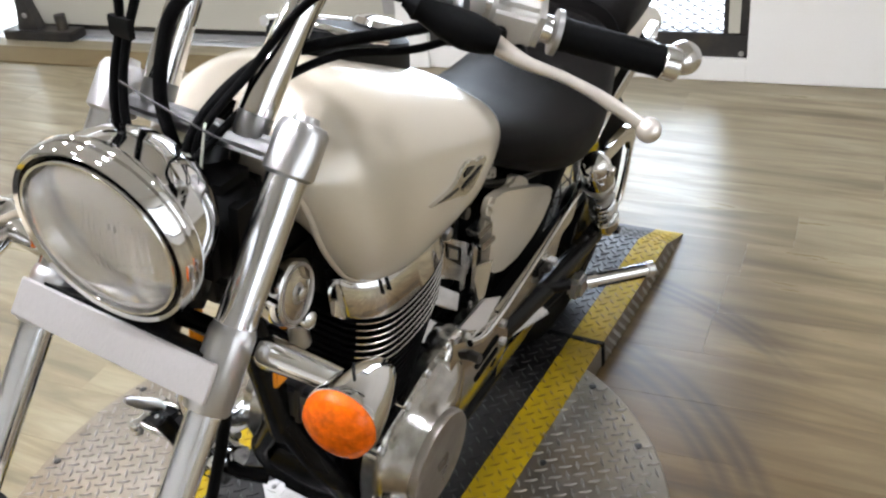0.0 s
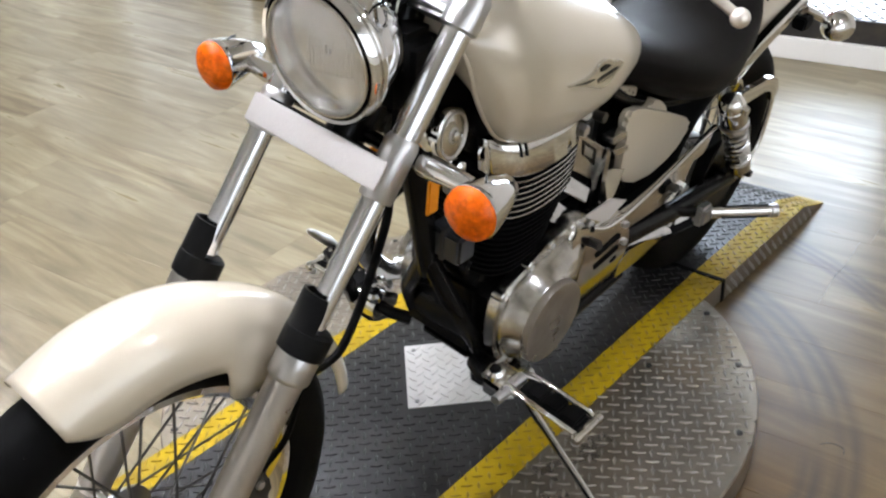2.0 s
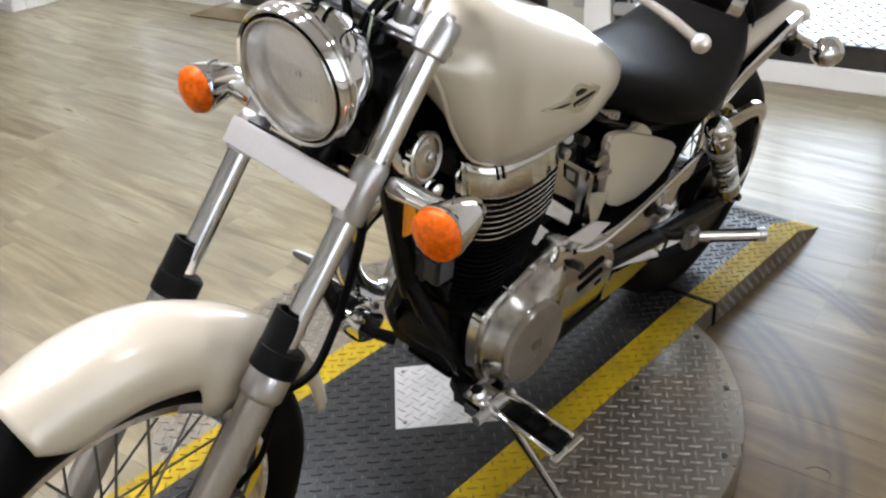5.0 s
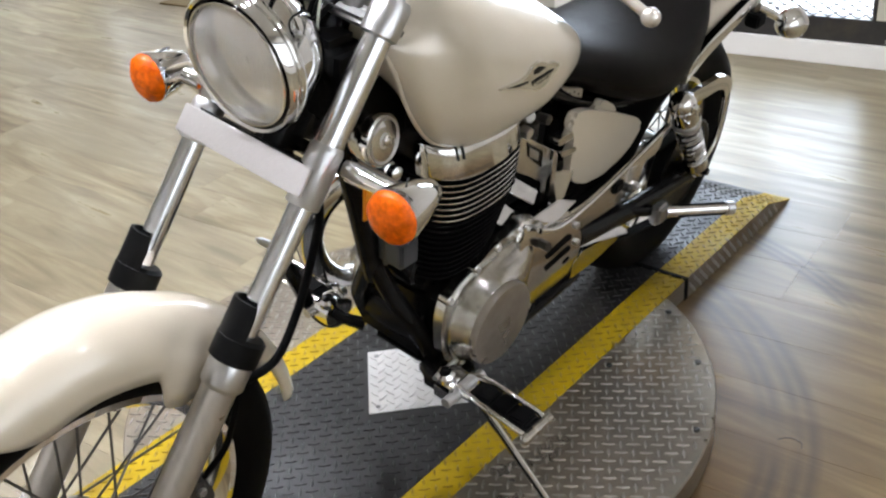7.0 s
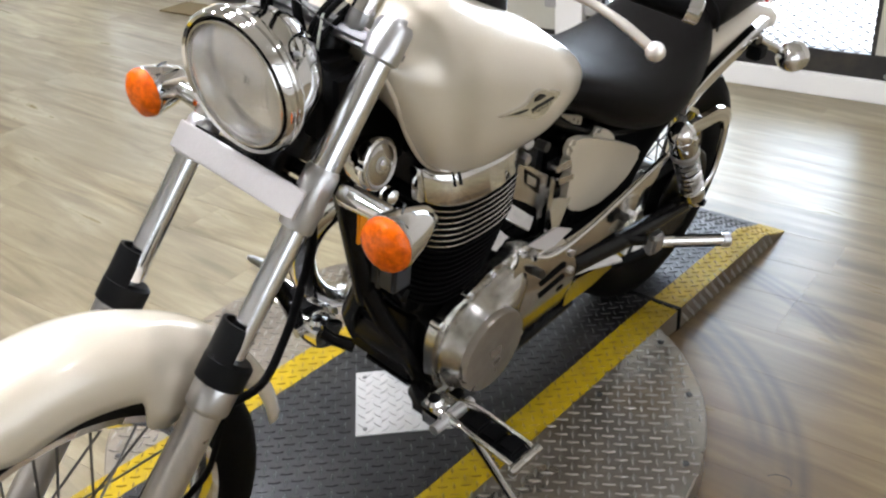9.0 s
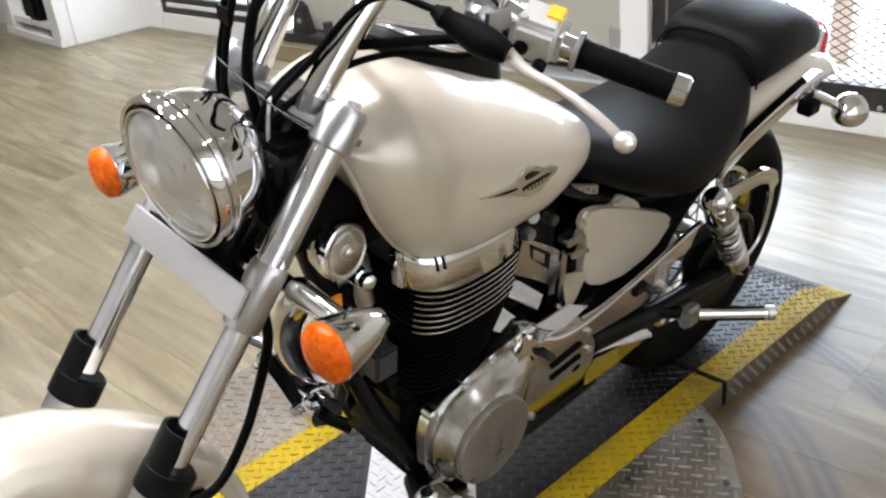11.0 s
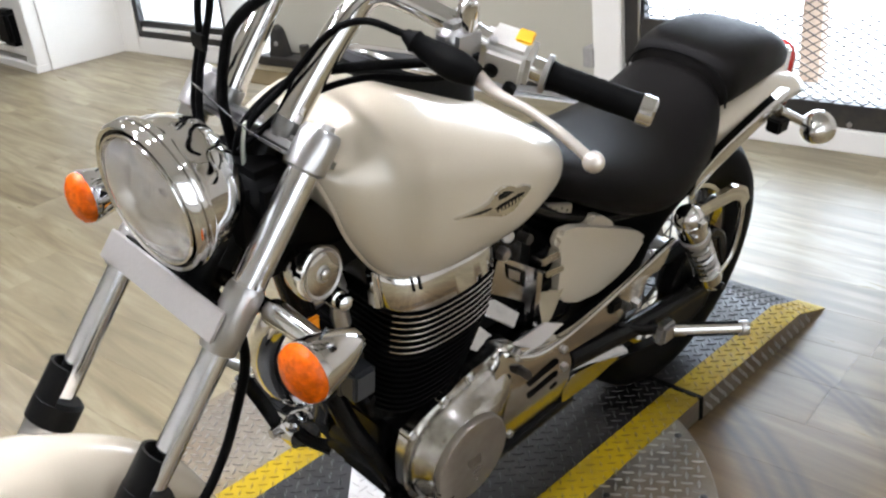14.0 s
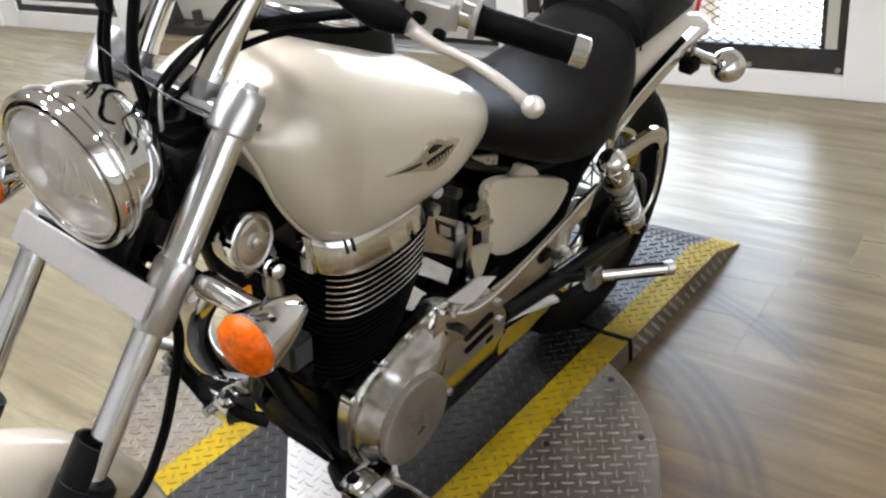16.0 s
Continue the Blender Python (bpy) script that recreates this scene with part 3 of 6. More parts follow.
def track():
    t = thing("track", ID, "black tread-plate wheel track with yellow edges across the turntable", "track")
    x0, x1, z = 0.0, 1.98, TOP + 0.002
    part("bed", box((x0 + 0.004, TRACK0, 0.004), (x1, TRACK1, z - 0.001), 0.0015), STEEL, t, "bare steel sides")
    part("black_deck", box((x0 + 0.004, TRACK0 + STRIPE, z - 0.003), (x1, TRACK1 - STRIPE, z)), BLACKPAINT, t)
    part("yellow_edge", box((x0 + 0.004, TRACK1 - STRIPE, z - 0.003), (x1, TRACK1 - 0.0005, z)), YELLOW, t)
    part("yellow_edge", box((x0 + 0.004, TRACK0 + 0.0005, z - 0.003), (x1, TRACK0 + STRIPE, z)), YELLOW, t)
    ok = lambda x, y: max(abs((x - 0.69) - (y + 0.152)), abs((x - 0.69) + (y + 0.152))) * 0.7071 > 0.122
    lugs("tread_pattern", tread(x0, x1, TRACK0 + STRIPE, TRACK1 - STRIPE, ok), z, LUG_BLACK, t)
    lugs("tread_pattern", tread(x0, x1, TRACK1 - STRIPE, TRACK1, ok), z, LUG_YELLOW, t, length=0.025)
    lugs("tread_pattern", tread(x0, x1, TRACK0, TRACK0 + STRIPE, ok), z, LUG_YELLOW, t, length=0.025)
    return t


track()


def ramp_height(x, y=0):
    """The ramp's top: level by the track, then falling to the floor."""
    if x > RAMP_BREAK:
        return TOP + 0.002 - 0.006 * max(0.0, -x) / -RAMP_BREAK
    return max(0.003, (TOP - 0.004) * (x + 0.655) / (0.655 + RAMP_BREAK))


RAMP_BREAK = -0.50


def ramp():
    t = thing("ramp", ID, "tread-plate approach ramp painted black and yellow with steel sides", "ramp")
    xs = [-0.655, -0.60, -0.54, -0.505, -0.495, -0.36, -0.24, -0.12, -0.004]

    def strip(y0, y1, dz=0.0, low=True):
        return loft([[V(x, y0, 0.0 if low else ramp_height(x) - 0.003), V(x, y1, 0.0 if low else ramp_height(x) - 0.003), V(x, y1, ramp_height(x) + dz), V(x, y0, ramp_height(x) + dz)] for x in xs])
    part("body", strip(TRACK0, TRACK1, -0.002), STEEL, t, "bare steel sides with tread pattern")
    part("black_deck", strip(TRACK0 + STRIPE, TRACK1 - STRIPE, 0, False), BLACKPAINT, t)
    part("yellow_edge", strip(TRACK1 - STRIPE, TRACK1 - 0.0005, 0, False), YELLOW, t)
    part("yellow_edge", strip(TRACK0 + 0.0005, TRACK0 + STRIPE, 0, False), YELLOW, t)
    part("joint_seal", box((-0.008, TRACK0 - 0.002, 0.0), (0.008, TRACK1 + 0.003, TOP + 0.005), 0.002), RUBBER, t, "black rubber joint strip")
    ok = lambda x, y: True
    lugs("tread_pattern", tread(-0.64, -0.01, TRACK0 + STRIPE, TRACK1 - STRIPE, ok), ramp_height, LUG_BLACK, t)
    lugs("tread_pattern", tread(-0.64, -0.01, TRACK1 - STRIPE, TRACK1, ok), ramp_height, LUG_YELLOW, t, length=0.025)
    lugs("tread_pattern", tread(-0.64, -0.01, TRACK0, TRACK0 + STRIPE, ok), ramp_height, LUG_YELLOW, t, length=0.025)
    # lugs on the near side wall
    pts = [(x, z, a) for x, z, a in tread(-0.62, -0.01, 0.0, TOP, lambda x, z: z < ramp_height(x) - 0.012, 0.024)]
    verts, faces = lug_mesh([(x, z, radians(60)) for x, z, a in pts], 0.0, length=0.036, width=0.009, height=0.0035)
    me = bpy.data.meshes.new("side_tread")
    me.from_pydata([(x, TRACK1 + h, z) for x, z, h in verts], [], faces)
    me.materials.append(STEEL_CLEAN)
    o = new("side_tread", me)
    o.parent = t
    tagged(o, "raised tread pattern on the steel side", kind="stuff")
    return t


ramp()


def patch_plate():
    m = pose(0.69, -0.152, TOP + 0.002, 0, 0, -45)
    p = thing("patch_plate", m, "square bright tread-plate cover screwed to the track", "plate")
    part("sheet", box((-0.116, -0.116, 0), (0.116, 0.116, 0.003), 0.001), STEEL_CLEAN, p)
    lugs("tread_pattern", tread(-0.116, 0.116, -0.116, 0.116, lambda x, y: True, 0.0240, 0.0), 0.003, STEEL_CLEAN, p)
    for x in (-0.095, 0.095):
        for y in (-0.095, 0.095):
            part("screw", lathe([(0.0055, 0), (0.0055, 0.002), (0.003, 0.003)], (x, y, 0.003), (0, 0, 1), 10), CLAMP, p)
    return p


patch_plate()

# ---- the motorcycle: x ahead, y to its left, z up from the rear wheel's foot ----
BIKE = pose(0.05, -0.048, 0.062, -10.6, 0, 0)
bike = thing("motorcycle", BIKE, "cream white cruiser motorcycle with chrome parts leaning on its side stand", "motorcycle")
AF, AR = V(1.515, 0.006, 0.345), V(-0.092, 0, 0.320)
FORK_Y = 0.113
FORK = V(-0.592, 0, 0.806)


def fork_at(z, y=0.0, ahead=0.0):
    """The place on a fork leg's axis at a height; ahead: metres before it, square to the leg."""
    return V(1.392 + (0.5 - z) * 0.7347 + ahead * 0.806, y, z + ahead * 0.592)


def oval(c, u, v, a, b, n=28, power=2.0):
    """A ring of points: a superellipse with half sizes a along u and b along v."""
    out = []
    for k in range(n):
        t = 2 * math.pi * k / n
        ct, st = math.cos(t), math.sin(t)
        out.append(Vector(c) + Vector(u) * (a * math.copysign(abs(ct) ** (2 / power), ct)) + Vector(v) * (b * math.copysign(abs(st) ** (2 / power), st)))
    return out


def wheel(name, c, tyre_r, tyre_w, rim_r, rim_w, spokes, hub_r, label):
    """A laced wheel."""
    w = part(name, ring_lathe([(rim_r, -rim_w / 2), (rim_r + 0.012, -rim_w / 2), (rim_r + 0.012, -rim_w / 2 + 0.006), (rim_r - 0.006, -rim_w * 0.3), (rim_r - 0.012, 0),
                               (rim_r - 0.006, rim_w * 0.3), (rim_r + 0.012, rim_w / 2 - 0.006), (rim_r + 0.012, rim_w / 2), (rim_r, rim_w / 2), (rim_r - 0.014, rim_w * 0.28), (rim_r - 0.02, 0),
                               (rim_r - 0.014, -rim_w * 0.28)], c, (0, 1, 0), 72), CHROME, bike, label)
    hw, h = tyre_w / 2, tyre_r - rim_r
    prof = [(rim_r + 0.004, -rim_w * 0.42), (rim_r + h * 0.25, -hw * 0.86), (rim_r + h * 0.5, -hw), (rim_r + h * 0.74, -hw * 0.9), (rim_r + h * 0.92, -hw * 0.58), (tyre_r, 0)]
    prof = prof + [(r, -y) for r, y in prof[-2::-1]]
    part("tyre", ring_lathe(prof, c, (0, 1, 0), 72), RUBBER, w, "black rubber tyre")
    groove = bmesh.new()
    for k in range(44):
        a = 2 * math.pi * k / 44
        for s in (-1, 1):
            e0 = V(math.cos(a), 0, math.sin(a))
            a2 = a + 0.09
            e1 = V(math.cos(a2), 0, math.sin(a2))
            tube([c + e0 * (rim_r + h * 0.82) + V(0, s * hw * 0.735, 0), c + e1 * (tyre_r - 0.0045) + V(0, s * hw * 0.18, 0)], 0.0022, 4, groove)
    part("tread", groove, MATTE, w, "tyre tread bars")
    hub = part("hub", lathe([(0.012, -0.062), (0.03, -0.06), (hub_r, -0.045), (hub_r, -0.040), (hub_r * 0.62, -0.03), (hub_r * 0.62, 0.03), (hub_r, 0.040), (hub_r, 0.045), (0.03, 0.06), (0.012, 0.062)], c, (0, 1, 0), 28), CLAMP, w)
    for k in range(spokes):
        side = 1 if k % 2 else -1
        a = 2 * math.pi * k / spokes
        b = a + (0.62 if (k // 2) % 2 else -0.62)
        p0 = c + V(math.cos(b) * hub_r * 0.95, side * 0.042, math.sin(b) * hub_r * 0.95)
        p1 = c + V(math.cos(a) * (rim_r - 0.012), side * 0.006, math.sin(a) * (rim_r - 0.012))
        part("spoke", tube([p0, p1], 0.0021, 5), SPOKE, w)
    return w


SPOKE = mat("dark_spoke", (0.10, 0.095, 0.09), 0.35, 0.8)
fw = wheel("front_wheel", AF, 0.343, 0.096, 0.245, 0.062, 36, 0.05, "spoked front wheel with a chrome rim")
rw = wheel("rear_wheel", AR, 0.325, 0.160, 0.195, 0.09, 36, 0.075, "spoked rear wheel with a fat tyre")
part("belt_pulley", lathe([(0.115, 0.072), (0.12, 0.075), (0.12, 0.105), (0.115, 0.108), (0.06, 0.100)], AR, (0, 1, 0), 48), BLACK, rw)


def front_fender():
    prof = [(-0.070, 0.304), (-0.0725, 0.322), (-0.070, 0.342), (-0.060, 0.364), (-0.042, 0.381), (-0.02, 0.390), (0, 0.392)]
    prof = prof + [(-y, r) for y, r in prof[-2::-1]]
    rings = []
    n = 60
    first, last = 73.0, 171.0
    for k in range(n + 1):
        deg = first + (last - first) * k / n
        a = radians(deg)
        ring = []
        for y, r in prof:
            lower = (0.392 - r) / 0.088
            if deg < 100:
                r = r - 0.020 * ((100 - deg) / 26.5) ** 1.6
            # the lower edge lifts at the front corner, hangs down by the fork and lifts again behind it
            if deg < 87:
                r = r + 0.044 * lower ** 1.5 * ((87 - deg) / 14) ** 2.6
            if deg > 113.5:
                r = r - 0.046 * lower * (lambda q: q * q * (3 - 2 * q))(min(1.0, (deg - 113.5) / 6.5))
            if deg > 126:
                r = r + 0.095 * lower * min(1.0, (deg - 126) / 24)
            squeeze = 1.0 - 0.10 * max(0.0, (85 - deg) / 10) - 0.34 * max(0.0, (deg - 126) / 45)
            ring.append(AF + V(math.cos(a) * r, y * squeeze, math.sin(a) * r))
        rings.append(ring)
    f = part("front_fender", loft(rings, caps=False, close=False), PAINT, bike, "glossy cream white front fender", 60)
    so = f.modifiers.new("thickness", "SOLIDIFY")
    so.thickness, so.offset = 0.004, -1
    return f


front_fender()


def fork_leg(y):
    leg = part("fork_leg", tube([fork_at(0.62, y), fork_at(0.83, y)], 0.0178, 24), TUBE_STEEL, bike, "chrome fork tube")
    part("slider", tube([fork_at(z, y) for z in (0.275, 0.30, 0.565, 0.575, 0.585, 0.628, 0.634)], [0.020, 0.0240, 0.0252, 0.0252, 0.0254, 0.0254, 0.025], 24), SLIDER, leg, "satin bronze fork slider")
    part("slider_collar", tube([fork_at(z, y) for z in (0.590, 0.593, 0.597, 0.618, 0.624)], [0.0255, 0.0295, 0.0308, 0.0308, 0.029], 24), SATIN, leg, "satin silver collar on the slider")
    part("upper_cover", tube([fork_at(z, y) for z in (0.86, 0.90, 1.0, 1.03)], [0.0205, 0.0205, 0.0205, 0.0205], 24), TUBE_STEEL, leg)
    part("cap", tube([fork_at(z, y) for z in (1.000, 1.003, 1.038, 1.044, 1.045, 1.050)], [0.021, 0.0262, 0.0262, 0.022, 0.014, 0.012], 24), SATIN, leg, "satin fork cap")
    # black guard: a ring at the slider's top with a half shell before the tube
    g = tube([fork_at(z, y) for z in (0.622, 0.624, 0.650, 0.654)], [0.030, 0.0345, 0.0345, 0.029], 24)
    part("seal_guard", g, MATTE, leg, "black plastic fork guard")
    u, v, w = V(0.806, 0, 0.592), V(0, 1, 0), FORK
    rings = []
    span = [radians(a) for a in range(-118, 61, 12)]
    for z, cut in ((0.636, 0), (0.655, 0), (0.673, 0), (0.684, 0.2), (0.692, 0.45)):
        c = fork_at(z, y)
        outer = [c + (u * math.cos(a * (1 - cut * 0.25)) + v * math.sin(a * (1 - cut * 0.25))) * 0.0335 for a in span]
        inner = [c + (u * math.cos(a * (1 - cut * 0.25)) + v * math.sin(a * (1 - cut * 0.25))) * 0.029 for a in reversed(span)]
        rings.append(outer + inner)
    part("guard_shell", loft(rings), MATTE, leg, "black plastic fork guard")
    part("axle_lug", tube([fork_at(0.30, y), AF + V(0, y, 0)], 0.024, 16), SLIDER, leg)
    return leg


for y in (FORK_Y, -FORK_Y):
    fork_leg(y)
part("front_axle", tube([AF + V(0, -0.14, 0), AF + V(0, 0.14, 0)], 0.009, 12), CHROME, bike)


def brake_caliper():
    c = part("brake_caliper", slab(rounded([(1.345, 0.395), (1.395, 0.425), (1.420, 0.385), (1.405, 0.330), (1.365, 0.315), (1.338, 0.345)], 0.012), 0.056, 0.088, 0.006, seg=3), FRAME, bike, "dark brake caliper behind the fork leg")
    for x, z in ((1.362, 0.385), (1.385, 0.335)):
        part("bolt", bolt((x, 0.088, z), (0, 1, 0), 0.008, 0.006), SATIN, c)
    part("hose", tube(smooth_line([(1.35, 0.08, 0.40), (1.315, 0.09, 0.44), (1.30, 0.10, 0.50), (1.285, 0.10, 0.55)], 4), 0.005, 8), RUBBER, c, "black brake hose")
    return c


brake_caliper()


def clamp_block(z0, z1, ahead0, ahead1, half, bevel, material, name, label):
    """A bar across the two fork legs."""
    m = Matrix.Translation(fork_at((z0 + z1) / 2)) @ Matrix(((0.806, 0, -0.592, 0), (0, 1, 0, 0), (0.592, 0, 0.806, 0), (0, 0, 0, 1)))
    h = (z1 - z0) / 0.806 / 2
    return part(name, turned(box((ahead0, -half, -h), (ahead1, half, h), bevel, seg=3), m), material, bike, label)


lc = clamp_block(0.816, 0.849, 0.0245, 0.0300, FORK_Y + 0.014, 0.0015, ALU, "lower_clamp", "brushed aluminium cover over the lower fork clamp")
part("clamp_body", turned(box((-0.024, -FORK_Y, -0.011), (0.026, FORK_Y, 0.011), 0.004), Matrix.Translation(fork_at(0.842)) @ Matrix(((0.806, 0, -0.592, 0), (0, 1, 0, 0), (0.592, 0, 0.806, 0), (0, 0, 0, 1)))), BLACK, lc, "black clamp body")
for y in (FORK_Y, -FORK_Y):
    part("collar", tube([fork_at(z, y) for z in ((0.807, 0.809, 0.870, 0.873, 0.878) if y > 0 else (0.812, 0.814, 0.854, 0.857, 0.862))], [0.0225, 0.0240, 0.0240, 0.0235, 0.0208], 24), SATIN, lc)
uc = clamp_block(1.006, 1.026, -0.048, 0.016, FORK_Y + 0.006, 0.008, CLAMP, "upper_clamp", "dull silver top fork clamp")
part("stem_nut", tube([fork_at(1.02, 0, -0.03), fork_at(1.045, 0, -0.03)], 0.018, 6), CHROME, uc)
part("steering_stem", tube([fork_at(0.84, 0, -0.03), fork_at(1.01, 0, -0.03)], 0.03, 20), BLACK, bike)
part("head_tube", tube([fork_at(0.87, 0, -0.045), fork_at(0.99, 0, -0.045)], 0.037, 20), BLACK, bike)


def headlight():
    c, ax = V(1.174, 0.020, 0.981), V(0.985, 0.055, -0.115).normalized()
    big = lambda profile: [(r * 1.06, q * 1.06) for r, q in profile]
    h = part("headlight", lathe(big([(0.022, -0.090), (0.046, -0.087), (0.064, -0.077), (0.0755, -0.060), (0.0815, -0.040), (0.0845, -0.024), (0.0865, -0.014), (0.086, -0.012)]), c, ax, 48), CHROME, bike, "round chrome headlight shell")
    part("rim", ring_lathe(big([(0.0835, -0.020), (0.0885, -0.020), (0.0915, -0.013), (0.0905, -0.009), (0.0880, -0.008), (0.0880, -0.006), (0.0912, -0.004), (0.0905, 0.004), (0.0875, 0.008), (0.0840, 0.006), (0.0835, -0.002)]), c, ax, 64), CHROME, h, "chrome headlight ring")
    part("gap", ring_lathe(big([(0.0795, -0.008), (0.0842, -0.008), (0.0842, 0.001), (0.0795, 0.001)]), c, ax, 64), BLACK, h, "dark gap in the headlight ring")
    part("inner_ring", ring_lathe(big([(0.0762, -0.006), (0.0800, -0.006), (0.0802, 0.006), (0.0790, 0.009), (0.0770, 0.009), (0.0762, 0.006)]), c, ax, 64), CHROME, h, "thin chrome lens ring")
    part("reflector_bowl", lathe(big([(0.077, 0.0), (0.070, -0.022), (0.054, -0.042), (0.03, -0.056), (0.012, -0.060)]), c, ax, 48, caps=False), BOWL, h, "silvered reflector bowl")
    lens = lathe(big([(0.0768, 0.004), (0.070, 0.010), (0.055, 0.016), (0.032, 0.0205), (0.0, 0.022), (0.0, 0.019), (0.032, 0.0175), (0.055, 0.013), (0.070, 0.007), (0.0768, 0.001)]), c, ax, 48, caps=False)
    lo = part("lens", lens, MILKY, h, "clear domed headlight glass")
    lo.visible_shadow = False
    part("bulb", tube([c - ax * 0.055, c - ax * 0.02, c - ax * 0.012], [0.012, 0.012, 0.006], 14), BULB, h)
    u, v, w = basis(ax)
    flutes = bmesh.new()
    for k in range(11):
        y = 0.003 + k * 0.0056
        top = 0.052 - 0.0022 * k
        out = lambda h: c + ax * (0.0215 - 3.6 * (h * h + y * y)) - v * y + u * h
        tube([out(top), out(top * 0.55), out(-0.002)], 0.0013, 5, flutes)
        tube([out(-0.006), out(-0.013)], 0.0017, 5, flutes)
    part("flute_pattern", flutes, MILKY, h, "ribbed glass pattern")
    part("bracket", box((1.075, -0.032, 0.886), (1.130, 0.032, 0.901), 0.006), CHROME, h, "chrome mounting bracket")
    part("stay", tube([V(1.09, 0.0, 0.895), V(1.06, 0, 0.86)], 0.018, 12), BLACK, h)
    return h


headlight()
part("headlight_case", box((0.99, -0.075, 0.86), (1.075, 0.075, 0.985), 0.02, seg=3), MATTE, bike, "black wiring box behind the headlight")


def turn_signal(c, face, stalk, name="turn_signal", lens_r=0.037, body=0.070):
    """A bullet signal lamp: a chrome teardrop with an amber lens on a stout tapered stalk."""
    c, face = Vector(c), Vector(face).normalized()
    t = part(name, lathe([(0.004, -body - 0.016), (0.016, -body - 0.008), (0.026, -body * 0.76), (0.0335, -body * 0.42), (0.037, -body * 0.16), (lens_r + 0.0015, -0.004), (lens_r + 0.0015, 0.0), (lens_r - 0.002, 0.001)], c, face, 36), CHROME, bike, "chrome bullet turn signal")
    part("lens", lathe([(lens_r, -0.002), (lens_r, 0.005), (lens_r * 0.93, 0.012), (lens_r * 0.68, 0.018), (lens_r * 0.34, 0.0215), (0.0, 0.0225)], c, face, 36), AMBER, t, "amber plastic lens")
    u, v, w = basis(face)
    part("drain_slot", tube([c - face * (0.046 - 0.003 * k) + (u * math.cos(a) + v * math.sin(a)) * r for k, a, r in ((0, 0.42, 0.0310), (2, 0.30, 0.0322), (4, 0.20, 0.0332), (6, 0.06, 0.0340), (8, -0.06, 0.0350))], 0.0016, 6), BLACK, t, "black slit in the housing")
    p, q = Vector(stalk[0]), Vector(stalk[1])
    part("stalk", tube([p, p + (q - p) * 0.06, p + (q - p) * 0.2, q], [0.0150, 0.0180, 0.0170, 0.0130], 20), CHROME, t, "stout chrome stalk")
    return t


for s in (1, -1):
    y, z = (0.252, 0.844) if s > 0 else (-0.238, 0.858)
    turn_signal((1.140, y, z), (0.99, s * 0.05, -0.03), [(1.098, s * 0.132, z - 0.001), (1.098, y - s * 0.022, z + 0.001)])


def horn():
    c, ax = V(0.985, 0.088, 0.822), V(-0.12, 0.97, 0.12).normalized()
    h = part("horn", lathe([(0.02, -0.05), (0.034, -0.034), (0.040, -0.015), (0.042, -0.004), (0.040, 0.003), (0.037, 0.005)], c, ax, 36), CHROME, bike, "round chrome horn")
    part("face", lathe([(0.037, 0.002), (0.035, 0.006), (0.031, 0.005), (0.028, 0.002), (0.014, 0.004), (0.011, 0.006)], c, ax, 36), SATIN, h, "dished satin horn face")
    part("nut", lathe([(0.009, 0.004), (0.009, 0.011), (0.005, 0.013)], c, ax, 6), CHROME, h)
    part("bracket", tube([c - ax * 0.04, V(0.955, 0.02, 0.80)], 0.008, 10), BLACK, h)
    return h


horn()
pt = part("fuel_tap", lathe([(0.011, -0.022), (0.015, -0.020), (0.015, 0.010), (0.012, 0.012), (0.012, 0.026), (0.006, 0.030)], (0.918, 0.038, 0.722), (0.1, 0.95, 0.1), 20), CHROME, bike, "small chrome pipe fitting")
part("union", tube([(0.918, 0.040, 0.720), (0.914, 0.040, 0.690), (0.910, 0.040, 0.672)], [0.010, 0.014, 0.014], 12), SATIN, pt)


# ---- handlebar and controls ----
def handlebar():
    line = [(1.000, 0.060, 1.042), (0.976, 0.063, 1.076), (0.945, 0.067, 1.116), (0.916, 0.073, 1.152), (0.899, 0.087, 1.176), (0.889, 0.110, 1.186), (0.879, 0.140, 1.182), (0.868, 0.17, 1.173), (0.850, 0.20, 1.160), (0.826, 0.235, 1.138), (0.792, 0.281, 1.113), (0.737, 0.389, 1.089)]
    b = None
    for s in (1, -1):
        pts = smooth_line([(x, s * y, z) for x, y, z in line], 5)
        ob = part("handlebar" if b is None else "bar_half", tube(pts, [float(np.interp(k, (0, 14, 21, 99), (0.0190, 0.0180, 0.0145, 0.0145))) for k in range(len(pts))], 18), CHROME, bike if b is None else b, "chrome pullback handlebar")
        b = b or ob
        part("riser", tube([(1.012, s * 0.059, 1.022), (1.008, s * 0.0595, 1.030), (0.990, s * 0.061, 1.056), (0.986, s * 0.0615, 1.060)], [0.016, 0.0185, 0.0185, 0.016], 16), CLAMP, b, "dull satin bar riser")
    part("cross_bar", tube([(0.899, -0.087, 1.176), (0.899, 0.087, 1.176)], 0.009, 12), CHROME, b)
    return b


bar = handlebar()


